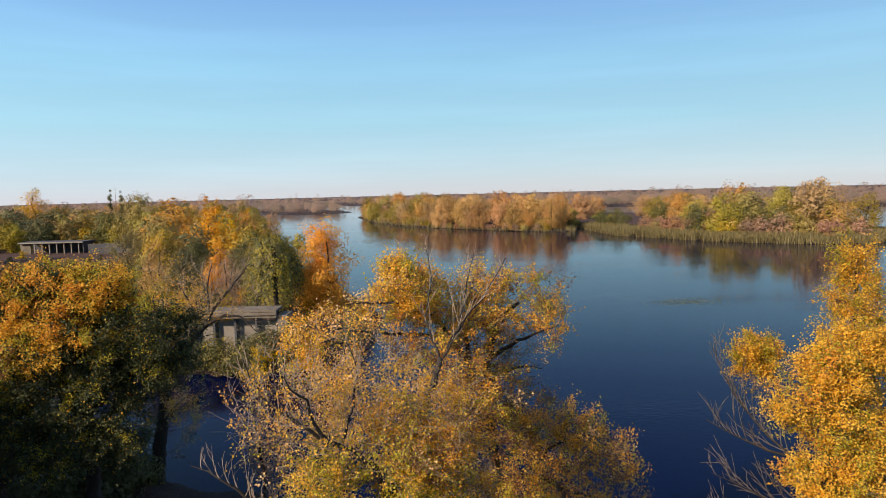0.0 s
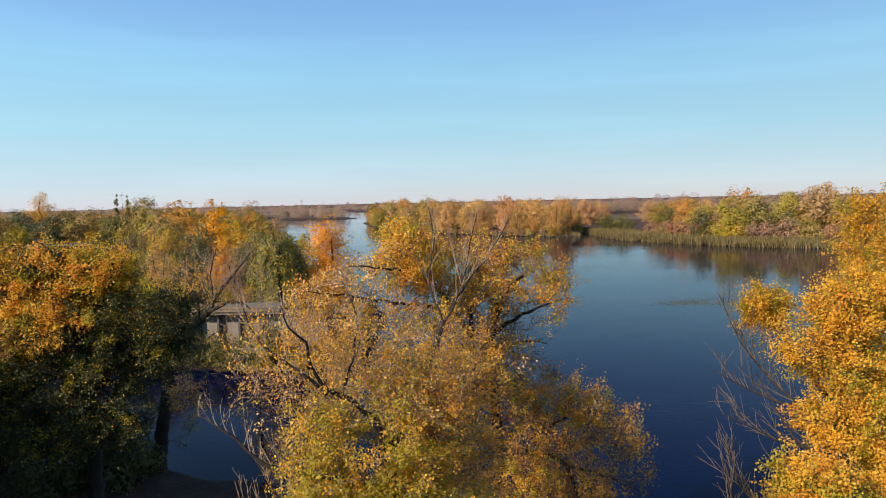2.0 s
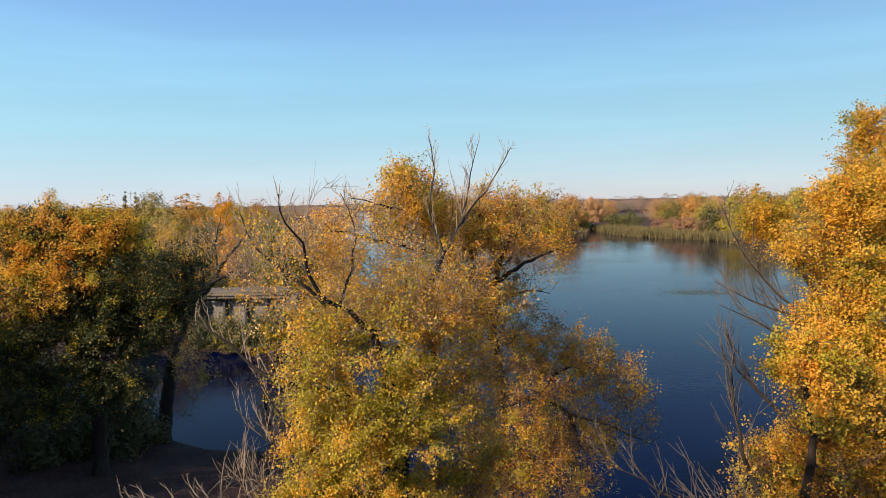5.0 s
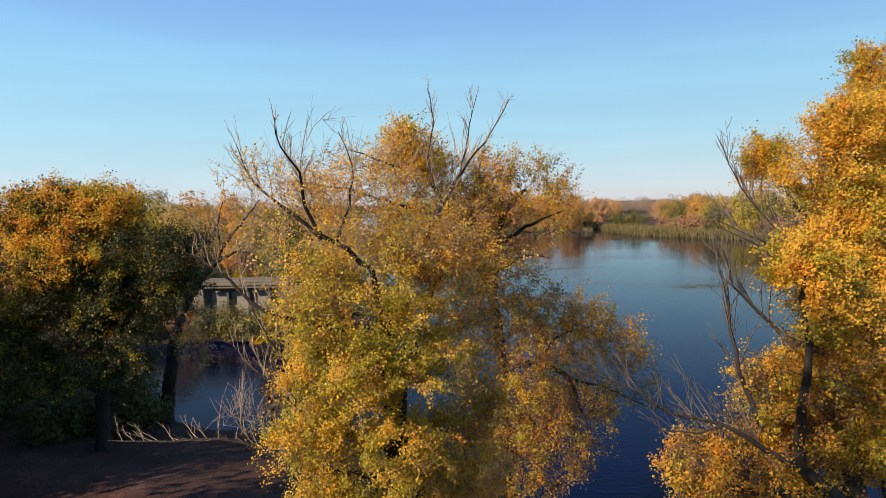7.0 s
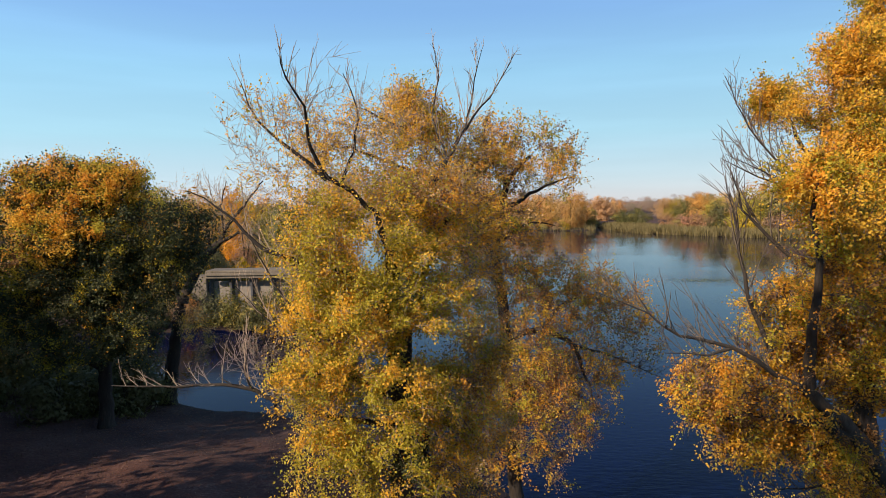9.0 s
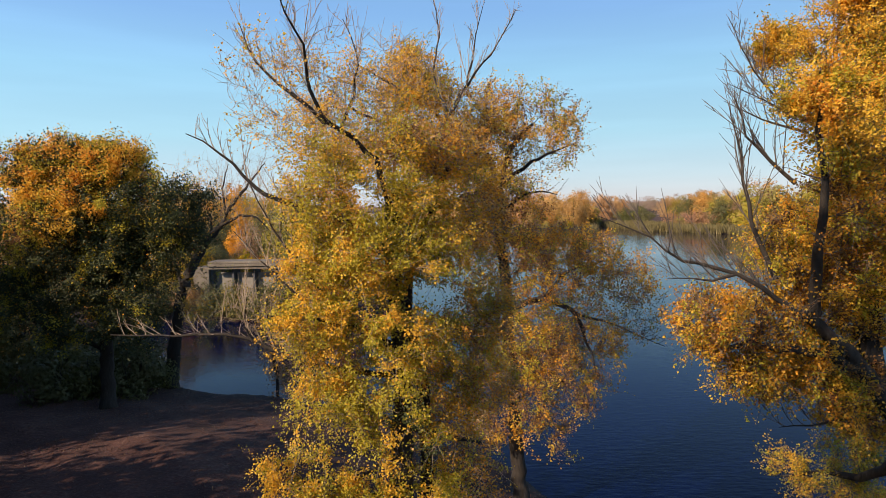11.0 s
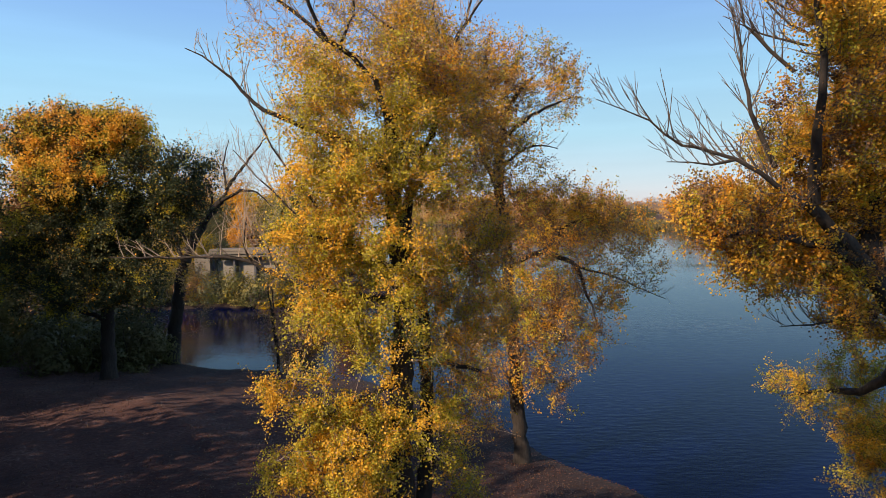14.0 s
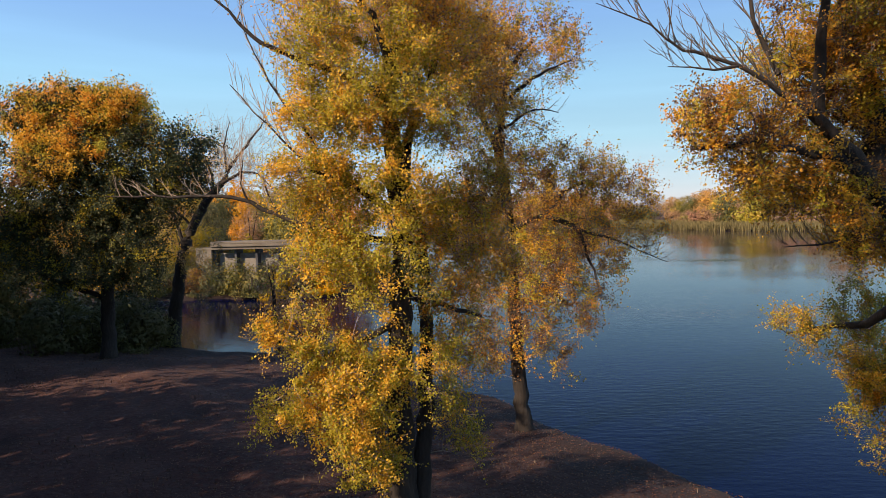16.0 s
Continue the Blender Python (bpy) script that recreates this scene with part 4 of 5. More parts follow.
leaning_poplar.lobe(6.6, 11.1, 12.2, 0.7, 0.8, 0.6, 24, 'xm')
leaning_poplar.lobe(6.9, 10.6, 11.5, 0.6, 0.6, 0.5, 40, 'ym')
leaning_poplar.lobe(7.4, 11, 12.2, 0.6, 0.6, 0.5, 36, 'zm')
leaning_poplar.lobe(4.1, 11, 10.5, 0.35, 0.4, 0.28, 18, 'xm')
leaning_poplar.lobe(4.8, 11.2, 10.3, 0.5, 0.55, 0.36, 26, 'xm')
leaning_poplar.lobe(5.5, 11.6, 10.8, 0.55, 0.6, 0.45, 26, 'xm')
leaning_poplar.lobe(6, 11.6, 10.2, 0.6, 0.66, 0.48, 36, 'xm')
leaning_poplar.lobe(5.8, 11.8, 9.6, 0.45, 0.5, 0.36, 24, 'xm')
leaning_poplar.lobe(6.8, 11.9, 9.7, 0.6, 0.66, 0.48, 36, 'xm')
leaning_poplar.lobe(6.5, 11.8, 11.1, 0.65, 0.72, 0.52, 40, 'xm')
leaning_poplar.lobe(7.3, 12, 10.5, 0.7, 0.77, 0.56, 40, 'xm')
leaning_poplar.lobe(5.8, 11.8, 11.9, 0.6, 0.66, 0.48, 34, 'zm')
leaning_poplar.lobe(6.9, 12.0, 12.1, 0.7, 0.77, 0.56, 44, 'z')
leaning_poplar.lobe(7.5, 12.2, 8.8, 0.6, 0.66, 0.48, 34, 'xm')
leaning_poplar.lobe(5.0, 11.2, 9.9, 0.4, 0.44, 0.32, 24, 'xm')
leaning_poplar.build(13, "leaning poplar with golden leaves and long bare dark limbs", 0.046, 260, 6, spacing=0.13, twig=1.0, twig_mat=BRANCH, stray=0.06, bare=0.6)

maple = NearTree("maple_tree")
maple.limb('trunk', (-20.57, 35.80, 1.33, 0.420), (-20.48, 35.80, 4.63, 0.360), (-20.52, 35.80, 7.90, 0.300), (-20.80, 35.50, 11.14, 0.220), (-21.23, 35.20, 14.29, 0.100))
maple.limb('limb', (-20.40, 35.80, 5.94, 0.200), (-18.04, 35.00, 9.54, 0.140), (-15.73, 34.50, 12.61, 0.060))
maple.limb('limb', (-20.49, 35.80, 7.25, 0.200), (-22.16, 35.00, 10.24, 0.140), (-23.74, 34.80, 13.40, 0.060))
maple.limb('limb', (-20.54, 35.50, 10.18, 0.160), (-19.10, 35.00, 13.31, 0.100), (-18.24, 34.80, 15.43, 0.050))
maple.limb('limb', (-20.46, 35.80, 4.96, 0.160), (-23.07, 35.00, 6.12, 0.100), (-25.11, 34.80, 7.46, 0.040))
maple.lobe(-23.3, 35, 15.1, 1.7, 2, 1.2, 45, 'r')
maple.lobe(-20.5, 34.8, 15.5, 2.3, 2.2, 1.1, 60, 'r')
maple.lobe(-18.2, 34.6, 15, 1.3, 1.8, 1.3, 35, 'r')
maple.lobe(-21.2, 33.4, 12.3, 2.5, 1.8, 1.4, 60, 'r')
maple.lobe(-18.4, 34, 13.2, 1.8, 1.8, 1.3, 35, 'go')
maple.lobe(-20.9, 35, 13.8, 2.8, 2.2, 1.1, 45, 'go')
maple.lobe(-24.1, 35, 13.2, 1.5, 2, 1.8, 30, 'go')
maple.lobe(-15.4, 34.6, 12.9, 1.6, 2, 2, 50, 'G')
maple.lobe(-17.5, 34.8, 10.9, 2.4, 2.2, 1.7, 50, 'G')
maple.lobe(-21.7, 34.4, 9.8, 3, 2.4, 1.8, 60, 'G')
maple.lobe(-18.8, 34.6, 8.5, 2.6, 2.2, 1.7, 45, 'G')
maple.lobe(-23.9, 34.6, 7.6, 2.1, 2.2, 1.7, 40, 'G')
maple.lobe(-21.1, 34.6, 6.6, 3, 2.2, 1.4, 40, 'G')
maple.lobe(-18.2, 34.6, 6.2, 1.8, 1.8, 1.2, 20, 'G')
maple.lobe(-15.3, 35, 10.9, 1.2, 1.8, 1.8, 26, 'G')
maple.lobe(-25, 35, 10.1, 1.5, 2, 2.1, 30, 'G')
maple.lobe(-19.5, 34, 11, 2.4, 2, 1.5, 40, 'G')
maple.lobe(-21.3, 33.4, 13.2, 2.3, 1.6, 1.3, 40, 'r')
maple.lobe(-22.7, 34, 14.6, 1.8, 1.6, 1.2, 36, 'r')
maple.lobe(-19, 34, 14.9, 1.8, 1.6, 1.2, 30, 'r')
maple.build(14, "broad maple with orange top and dark green lower crown", 0.115, 260, 6, twig_mat=BARK, stray=0.05)

willow = NearTree("willow_tree")
willow.limb('trunk', (-20.35, 43.00, 0.53, 0.500), (-19.93, 43.00, 3.47, 0.430), (-19.06, 42.80, 7.35, 0.350), (-17.51, 42.50, 10.18, 0.280), (-16.05, 42.20, 11.64, 0.220))
willow.limb('bare', (-16.05, 42.20, 11.64, 0.160), (-15.27, 42.20, 12.93, 0.120), (-14.00, 42.00, 14.36, 0.080), (-12.82, 42.00, 15.72, 0.030))
willow.limb('bare', (-16.05, 42.20, 11.64, 0.130), (-14.66, 42.00, 12.30, 0.090), (-13.53, 42.00, 12.13, 0.060), (-12.55, 42.00, 11.18, 0.020))
willow.limb('bare', (-16.74, 42.30, 10.91, 0.100), (-16.89, 42.40, 12.61, 0.070), (-17.85, 42.60, 14.53, 0.030))
willow.limb('bare', (-15.68, 42.20, 12.38, 0.100), (-15.87, 42.40, 14.08, 0.060), (-15.49, 42.60, 15.77, 0.020))
willow.limb('bare', (-19.06, 42.80, 7.35, 0.140), (-20.23, 43.50, 10.06, 0.100), (-21.57, 44.00, 12.05, 0.050), (-22.09, 44.00, 13.63, 0.020))
willow.limb('bare', (-18.31, 42.60, 8.87, 0.100), (-19.88, 42.00, 10.42, 0.060), (-21.35, 42.00, 11.58, 0.030))
willow.lobe(-20.6, 43, 9.7, 1.7, 1.8, 1.7, 20, 'Gs')
willow.lobe(-21.7, 43, 7.4, 1.5, 1.8, 1.5, 18, 'Gs')
willow.lobe(-17.8, 42, 5.9, 1.2, 1.6, 1.8, 26, 'tm')
willow.lobe(-16.7, 42, 8.1, 1.3, 1.6, 1.5, 14, 'Gs')
willow.lobe(-18.8, 43, 11.6, 1.5, 1.6, 1.5, 14, 'tm')
willow.lobe(-14.8, 42, 14, 2.6, 1.8, 2.2, 70, 'n')
willow.lobe(-12.8, 42, 15.1, 1.8, 1.6, 1.8, 24, 'n')
willow.lobe(-18, 42.6, 14.5, 1.9, 1.6, 1.5, 40, 'ts')
willow.lobe(-15.7, 42.4, 12.9, 1.9, 1.6, 1.5, 50, 'ts')
willow.lobe(-17.5, 43, 12.7, 1.9, 1.6, 1.5, 40, 'tm')
willow.lobe(-12.9, 42, 12.5, 1.7, 1.6, 2.2, 26, 'n')
willow.lobe(-20.1, 43, 8.1, 2.3, 2, 2.3, 40, 'Gs')
willow.lobe(-22.5, 43.5, 5, 1.9, 2, 1.9, 24, 'Gs')
willow.lobe(-18.6, 42.6, 3.5, 1.1, 1.4, 1.5, 20, 'Gs')
willow.build(15, "leaning half-bare willow with a dark crooked trunk", 0.09, 190, 6, spacing=0.3, twig=1.8)

# ---- trees of the banks, built once and copied ----
rng = np.random.default_rng(5)
BANK, MID = {}, {}
for key, lab, h, w, mix, shape, stems, bare in [
        ("a", "yellow autumn poplar among the trees of the bank", 15, 10, 'Y', "round", 1, 0.0),
        ("b", "olive-green willow turning yellow on the bank", 14, 11, 'W', "round", 2, 0.0),
        ("c", "orange autumn tree on the river bank", 15, 8.5, 'O', "cone", 1, 0.0),
        ("d", "dark green tree of the bank thicket", 13, 10, 'D', "round", 1, 0.0),
        ("e", "half-bare grey-brown tree with thin yellow leaves", 16, 8, 'k', "round", 2, 0.75),
        ("f", "ochre autumn tree among the trees of the bank", 15, 9, 'h', "round", 1, 0.1),
        ("g", "yellow-green bushy tree of the bank", 11, 9, 'v', "round", 2, 0.0)]:
    for store, leaf, many, row in ((BANK, 0.29, 13500, -120), (MID, 0.50, 4400, -140)):
        store[key] = plain_tree("bank_tree", lab, "trees of the bank", h, w, mix, 40 + ord(key), leaf, many, shape, stems, bare)
        store[key].location = (-300 - 20 * (ord(key) - 97), row, ground_height(-300 - 20 * (ord(key) - 97), row))


def plant(store, key, x, y, s=1.0, sz=1.0, rng=rng):
    m = pose(x, y, ground_height(x, y) - 0.05, 0, 0, rng.uniform(0, 360)) @ Matrix.Diagonal((s, s, s * sz, 1))
    return copy_thing(store[key], m)


YARD_TREES = [("f", -79.0, 185.0, 1.89, 0.65), ("b", -111.2, 230.0, 1.30, 1.17), ("d", -154.5, 246.0, 1.48, 0.80), ("a", -143.5, 250.0, 1.85, 0.60), ("d", -125.8, 240.0, 1.68, 0.68), ("b", -60.2, 165.0, 0.90, 0.99), ("a", -80.3, 200.0, 1.12, 0.89), ("b", -98.8, 215.0, 1.17, 0.91), ("d", -169.1, 250.0, 1.50, 0.88), ("b", -173.5, 245.0, 1.34, 0.81), ("f", -64.6, 190.0, 1.06, 0.87), ("d", -79.7, 215.0, 1.08, 1.03)]
BANK_TREES = [("b", -28.0, 104.0, 0.87, 1.05), ("f", -46.2, 150.0, 1.03, 1.00), ("g", -57.4, 128.0, 1.02, 1.19), ("b", -65.8, 132.0, 0.72, 1.21), ("c", -41.8, 118.0, 0.64, 1.25), ("f", -58.4, 150.0, 1.00, 0.85), ("d", -48.1, 122.0, 0.73, 1.17), ("e", -34.6, 100.0, 0.75, 0.88), ("d", -36.2, 112.0, 0.56, 1.52), ("d", -43.5, 105.0, 0.63, 1.26), ("b", -50.6, 108.0, 0.59, 1.07), ("d", -60.0, 112.0, 0.78, 0.60), ("b", -64.2, 108.0, 0.69, 0.60), ("f", -70.0, 108.0, 0.84, 0.60), ("g", -46.7, 140.0, 0.78, 1.44), ("d", -38.4, 128.0, 0.51, 1.91)]
COVE_TREES = [("b", -36, 80, 0.7, 0.9), ("d", -45, 84, 0.75, 0.9), ("d", -34, 86, 0.6, 0.9), ("d", -62, 86, 0.7, 0.9), ("e", -42, 92, 0.8, 1.0), ("d", -53, 92, 0.7, 0.9), ("b", -68, 98, 0.5, 0.9), ("f", -74, 84, 0.5, 0.9), ("d", -82, 92, 0.5, 0.9)]
for key, x, y, s, sz in YARD_TREES + BANK_TREES + COVE_TREES:
    plant(BANK if y < 160 else MID, key, x, y, s, sz)
count = 0
while count < 70:
    y = rng.uniform(120, 250)
    x = rng.uniform(-0.85 * y - 10, -20)
    if signed(LEFT_BANK, np.array([x]), np.array([y]))[0] < 9:
        continue
    low = -0.76 < x / y < -0.48          # the shed's clearing, and lower trees before it
    if low and y > 175:
        continue
    plant(MID, rng.choice(list("aabbbbcddddfffgg")), x, y, rng.uniform(0.75, 1.15) * (max(0.3, (15.5 - 15 * y / 225) / 15) if low else 1.0), rng.uniform(0.9, 1.15))
    count += 1
# the thicket of the near bank, round and behind the maple; its last nine are unseen, added for shade
THICKET_AND_SHADE = [("d", -33, 42, 0.75, 1.0), ("c", -40, 46, 0.85, 1.0), ("e", -38, 49, 1.05, 1.05), ("d", -46, 45, 0.9, 1.0), ("d", -52, 50, 0.9, 1.0), ("e", -12.2, 41.0, 0.45, 1.0), ("a", -30, 21, 0.95, 1.0), ("d", -34, 29, 0.95, 1.0), ("a", -43, 26, 1.0, 1.0), ("a", -41, 35, 0.95, 1.0), ("d", -37, 22, 1.3, 1.0), ("d", -31.5, 27, 1.25, 1.0), ("d", -34.5, 25, 1.3, 1.0), ("d", -31, 31.5, 1.1, 1.0), ("d", -37, 30, 1.3, 1.0)]
# unseen trees, added west of and behind the camera to shade bank and crowns
UNSEEN_SHADE_TREES = [("b", -29, 11, 0.9, 1.0), ("d", -40, 14, 1.0, 1.0), ("b", -27, 2, 0.8, 1.0), ("b", -22, 3, 1.2, 1.0), ("a", -15, -5, 0.9, 1.0), ("d", -30, -4, 1.0, 1.0), ("d", -24, 13, 1.3, 1.0), ("a", -20, 7.5, 1.1, 1.0), ("d", -7.6, -3.6, 0.85, 2.0), ("d", -6, -12, 0.95, 1.0), ("a", -24, -14, 1.0, 1.0), ("d", -13.5, 1, 0.78, 1.0), ("d", -17, -3, 0.95, 1.0), ("a", -11, -9, 0.95, 1.0)]
for key, x, y, s, sz in THICKET_AND_SHADE + UNSEEN_SHADE_TREES:
    plant(BANK if y > 36 else MID, key, x, y, s, sz)
TALL = {"p": plain_tree("lombardy_poplar", "tall slim dark poplar standing above the far trees", "slim poplars", 22, 4.2, 'G', 301, 0.6, 1500, "column"),
        "t": plain_tree("bank_tree", "tall pale yellow tree standing above the wood", "trees of the bank", 27, 15, 't', 302, 0.6, 4200, "round", 1, 0.1)}
TALL["o"] = plain_tree("bank_tree", "bright orange tree standing at the water's edge", "trees of the bank", 15.6, 8.6, 'OO', 305, 0.28, 16000, "round", 1, 0.0)
TALL["o"].location = (-17.8, 97, ground_height(-17.8, 97))
for piece in TALL["o"].children:
    if piece.name.startswith("crown"):
        piece.data.materials[LEAF_KEYS.index('o')] = LEAF['o']
TALL["p"].location = (-190, 363, ground_height(-190, 363))
TALL["t"].location = (-214, 332, ground_height(-214, 332))
TALL["p"].scale = (1.0, 1.0, 1.15)
plant(TALL, "p", -184.5, 364, 0.97)



def weeping_willow(x, y, h, w, seed):
    """A broad willow: trunk and arching limbs, with hanging strands of leaves."""
    r = np.random.default_rng(seed)
    ob = thing("weeping_willow", (x, y, ground_height(x, y) - 0.05), "broad weeping willow with hanging olive-green foliage beside the sluice", "tree")
    child("trunk", mesh_of("trunk", *tubes([smooth_path([(0, 0, -0.2, 0.5), (0.2, 0.1, h * 0.3, 0.4), (0.1, 0, h * 0.6, 0.25), (0, 0, h * 0.85, 0.1)])], 8), [BARK]), ob)
    wood, lp, li, facing = [], [], [], []
    for _ in range(330):
        a, u = r.uniform(0, 6.28), r.uniform(0.05, 1) ** 0.5
        top = np.array([math.cos(a) * u * w / 2, math.sin(a) * u * w / 2, h * (0.98 - 0.42 * u ** 2.2) + r.normal(0, 0.4)])
        drop = min(top[2] - 0.8, r.uniform(2.5, 6.5))
        side = np.array([math.cos(a), math.sin(a), 0]) * r.uniform(0.1, 0.5)
        if r.random() < 0.25:
            wood.append(np.array([(0, 0, h * 0.5, 0.12), (*(top * [0.5, 0.5, 0.9]), 0.06), (*top, 0.02)]))
        k = 34
        v = r.uniform(0, 1, k)[:, None]
        lp.append(top + side * v + np.array([0, 0, -drop]) * v ** 1.2 + r.normal(0, 0.16, (k, 3)))
        facing.append(np.tile([math.cos(a) * u, math.sin(a) * u, 0.35], (k, 1)))
        li.append(np.full(k, LEAF_KEYS.index(r.choice(list("ggGGG")))))
    child("branchwork", mesh_of("branchwork", *tubes(wood, 4), [BARK]), ob, kind="stuff")
    q = leaf_quads(np.vstack(lp), 0.36, r, 1.6, 0.8, np.vstack(facing), 0.3).reshape(-1, 4, 3)[:, [1, 2, 3]].reshape(-1, 3)
    child("crown", mesh_of("crown", q, np.arange(len(q)).reshape(-1, 3), [FAR_LEAF[k] for k in LEAF_KEYS], np.concatenate(li), False), ob, kind="stuff")
    return ob


weeping_willow(-25.0, 92.0, 14.2, 8.6, 77)

# ---- the isle ----
ISLET = {}
for key, lab, h, w, mix, shape, stems, bare in [
        ("a", "tan autumn tree on the isle", 18, 15, 'k', "round", 1, 0.0), ("b", "olive-green tree on the isle", 17, 16, 'gy', "round", 1, 0.0),
        ("c", "ochre and olive autumn tree on the isle", 18, 15, 'q', "round", 1, 0.0), ("d", "dark green tree on the isle", 16, 15, 'G', "round", 1, 0.0),
        ("e", "dusky pink bush on the isle's shore", 4.8, 6.5, 'p', "bush", 3, 0.0), ("f", "olive bush on the isle's shore", 4.5, 6, 'gy', "bush", 3, 0.0)]:
    ISLET[key] = plain_tree("isle_bush" if key in "ef" else "isle_tree", lab, "trees of the isle", h, w, mix, 70 + ord(key), 0.45 if key in "ef" else 0.74, 900 if key in "ef" else 3600, shape, stems, bare, 2, 9, 12)
    ISLET[key].location = (-300 - 20 * (ord(key) - 97), -160, ground_height(-300 - 20 * (ord(key) - 97), -160))


def shore_row(shore, inland, gap, keys, small, large, way):
    """Trees or bushes in a loose row along a stretch of shore, some metres inland."""
    q = np.array(shore, float)
    for a, b in zip(q, q[1:]):
        length = np.linalg.norm(b - a)
        for s in np.arange(rng.uniform(0, gap), length, gap):
            x, y = a + (b - a) * s / length + np.array(way) * inland + rng.normal(0, 0.22 * gap, 2)
            if signed(ISLE, np.array([x]), np.array([y]))[0] > 3:
                plant(ISLET, rng.choice(list(keys)), x, y, rng.uniform(small, large), rng.uniform(0.92, 1.1))


TIP, WEST, EAST = [(-72, 540), (-54, 456), (-29, 391), (-12, 360)], [(-10, 356), (14, 328), (32, 311), (50, 297)], [(74, 268), (87, 247), (96, 230), (110, 218), (125, 209)]
shore_row(TIP, 8, 13, "bbc", 0.50, 0.85, (0.6, 0.8))
shore_row(TIP, 22, 14, "bcbad", 0.72, 1.05, (0.6, 0.8))
shore_row(TIP, 40, 15, "acb", 0.80, 1.08, (0.6, 0.8))
shore_row(TIP, 5, 6, "ffe", 0.7, 1.1, (0.6, 0.8))
shore_row(WEST, 7, 11, "aaac", 0.50, 0.88, (0.55, 0.84))
shore_row(WEST, 20, 13, "aaca", 0.75, 1.08, (0.55, 0.84))
shore_row(WEST, 38, 13, "aacb", 0.84, 1.14, (0.55, 0.84))
shore_row([(56, 312), (64, 330), (76, 322), (84, 296)], 9, 7, "dbd", 0.46, 0.63, (0.55, 0.84))
shore_row(WEST, 3.5, 6, "fee", 0.5, 0.9, (0.55, 0.84))
shore_row(EAST, 17, 4.5, "eeeef", 1.2, 1.8, (0.75, 0.66))
shore_row(EAST, 25, 7, "eeef", 1.1, 1.7, (0.75, 0.66))
shore_row(EAST, 34, 13, "bbdbc", 0.62, 1.0, (0.75, 0.66))
shore_row(EAST, 52, 13, "cbbab", 0.82, 1.14, (0.75, 0.66))
shore_row([(125, 209), (140, 207), (152, 216)], 12, 4.5, "eef", 1.3, 2.0, (0.55, 0.84))
for key, x, y, s in [("b", 108, 243, 0.96), ("b", 120, 248, 0.94), ("d", 101, 252, 0.75), ("a", 137, 240, 1.1), ("d", 127, 240, 0.66), ("c", 146, 238, 0.74)]:
    plant(ISLET, key, x, y, s)
count = 0
while count < 30:
    y = rng.uniform(300, 600)
    x = rng.uniform(-60, 250)
    if signed(ISLE, np.array([x]), np.array([y]))[0] < 45:
        continue
    plant(ISLET, rng.choice(list("aacbc")), x, y, rng.uniform(0.7, 0.9), rng.uniform(0.9, 1.08))
    count += 1
count = 0
while count < 110:
    y = rng.uniform(250, 600)
    x = rng.uniform(-0.85 * y - 10, -60)
    if signed(LEFT_BANK, np.array([x]), np.array([y]))[0] < 4:
        continue
    plant(ISLET, rng.choice(list("aabbcdd")), x, y, rng.uniform(0.6, 0.95), rng.uniform(0.85, 1.1))
    count += 1


def blades(name, pts, height, width, mat, label, category, seed):
    r = np.random.default_rng(seed)
    k = len(pts)
    hgt = height * r.uniform(0.6, 1.25, k)
    a = r.uniform(0, 6.28, k)
    side = np.c_[np.cos(a), np.sin(a), np.zeros(k)] * width
    lean = np.c_[r.normal(0, 0.22, (k, 2)) * hgt[:, None], hgt]
    v = np.stack([pts - side, pts + side, pts + lean * 0.6 + side * 0.8, pts + lean], 1).reshape(-1, 3)
    return tagged(new(name, mesh_of(name, v, np.arange(4 * k).reshape(-1, 4), [mat], None, False)), label, category, kind="stuff")


# reeds along the isle's shore
p = np.array(ISLE)
pts = []
for i in range(1, 18):
    a, b = p[i], p[i + 1]
    k = int(np.linalg.norm(b - a) * (110 if i >= 9 else 4))
    s = rng.uniform(0, 1, k)[:, None]
    nrm = np.array([-(b - a)[1], (b - a)[0]]) / np.linalg.norm(b - a)
    pts.append(a + (b - a) * s + nrm * rng.uniform(-1.5, 15 if i >= 9 else 3, (k, 1)))
pts = np.vstack(pts)
pts = np.c_[pts, np.maximum(heights(pts[:, 0], pts[:, 1]), -0.2)]
blades("reeds", pts, 2.3, 0.14, REED, "olive and straw-coloured reeds along the isle's shore", "reeds", 3)

# ---- far woods ----
pts, idx, out_, big = [], [], [], []
count = 0
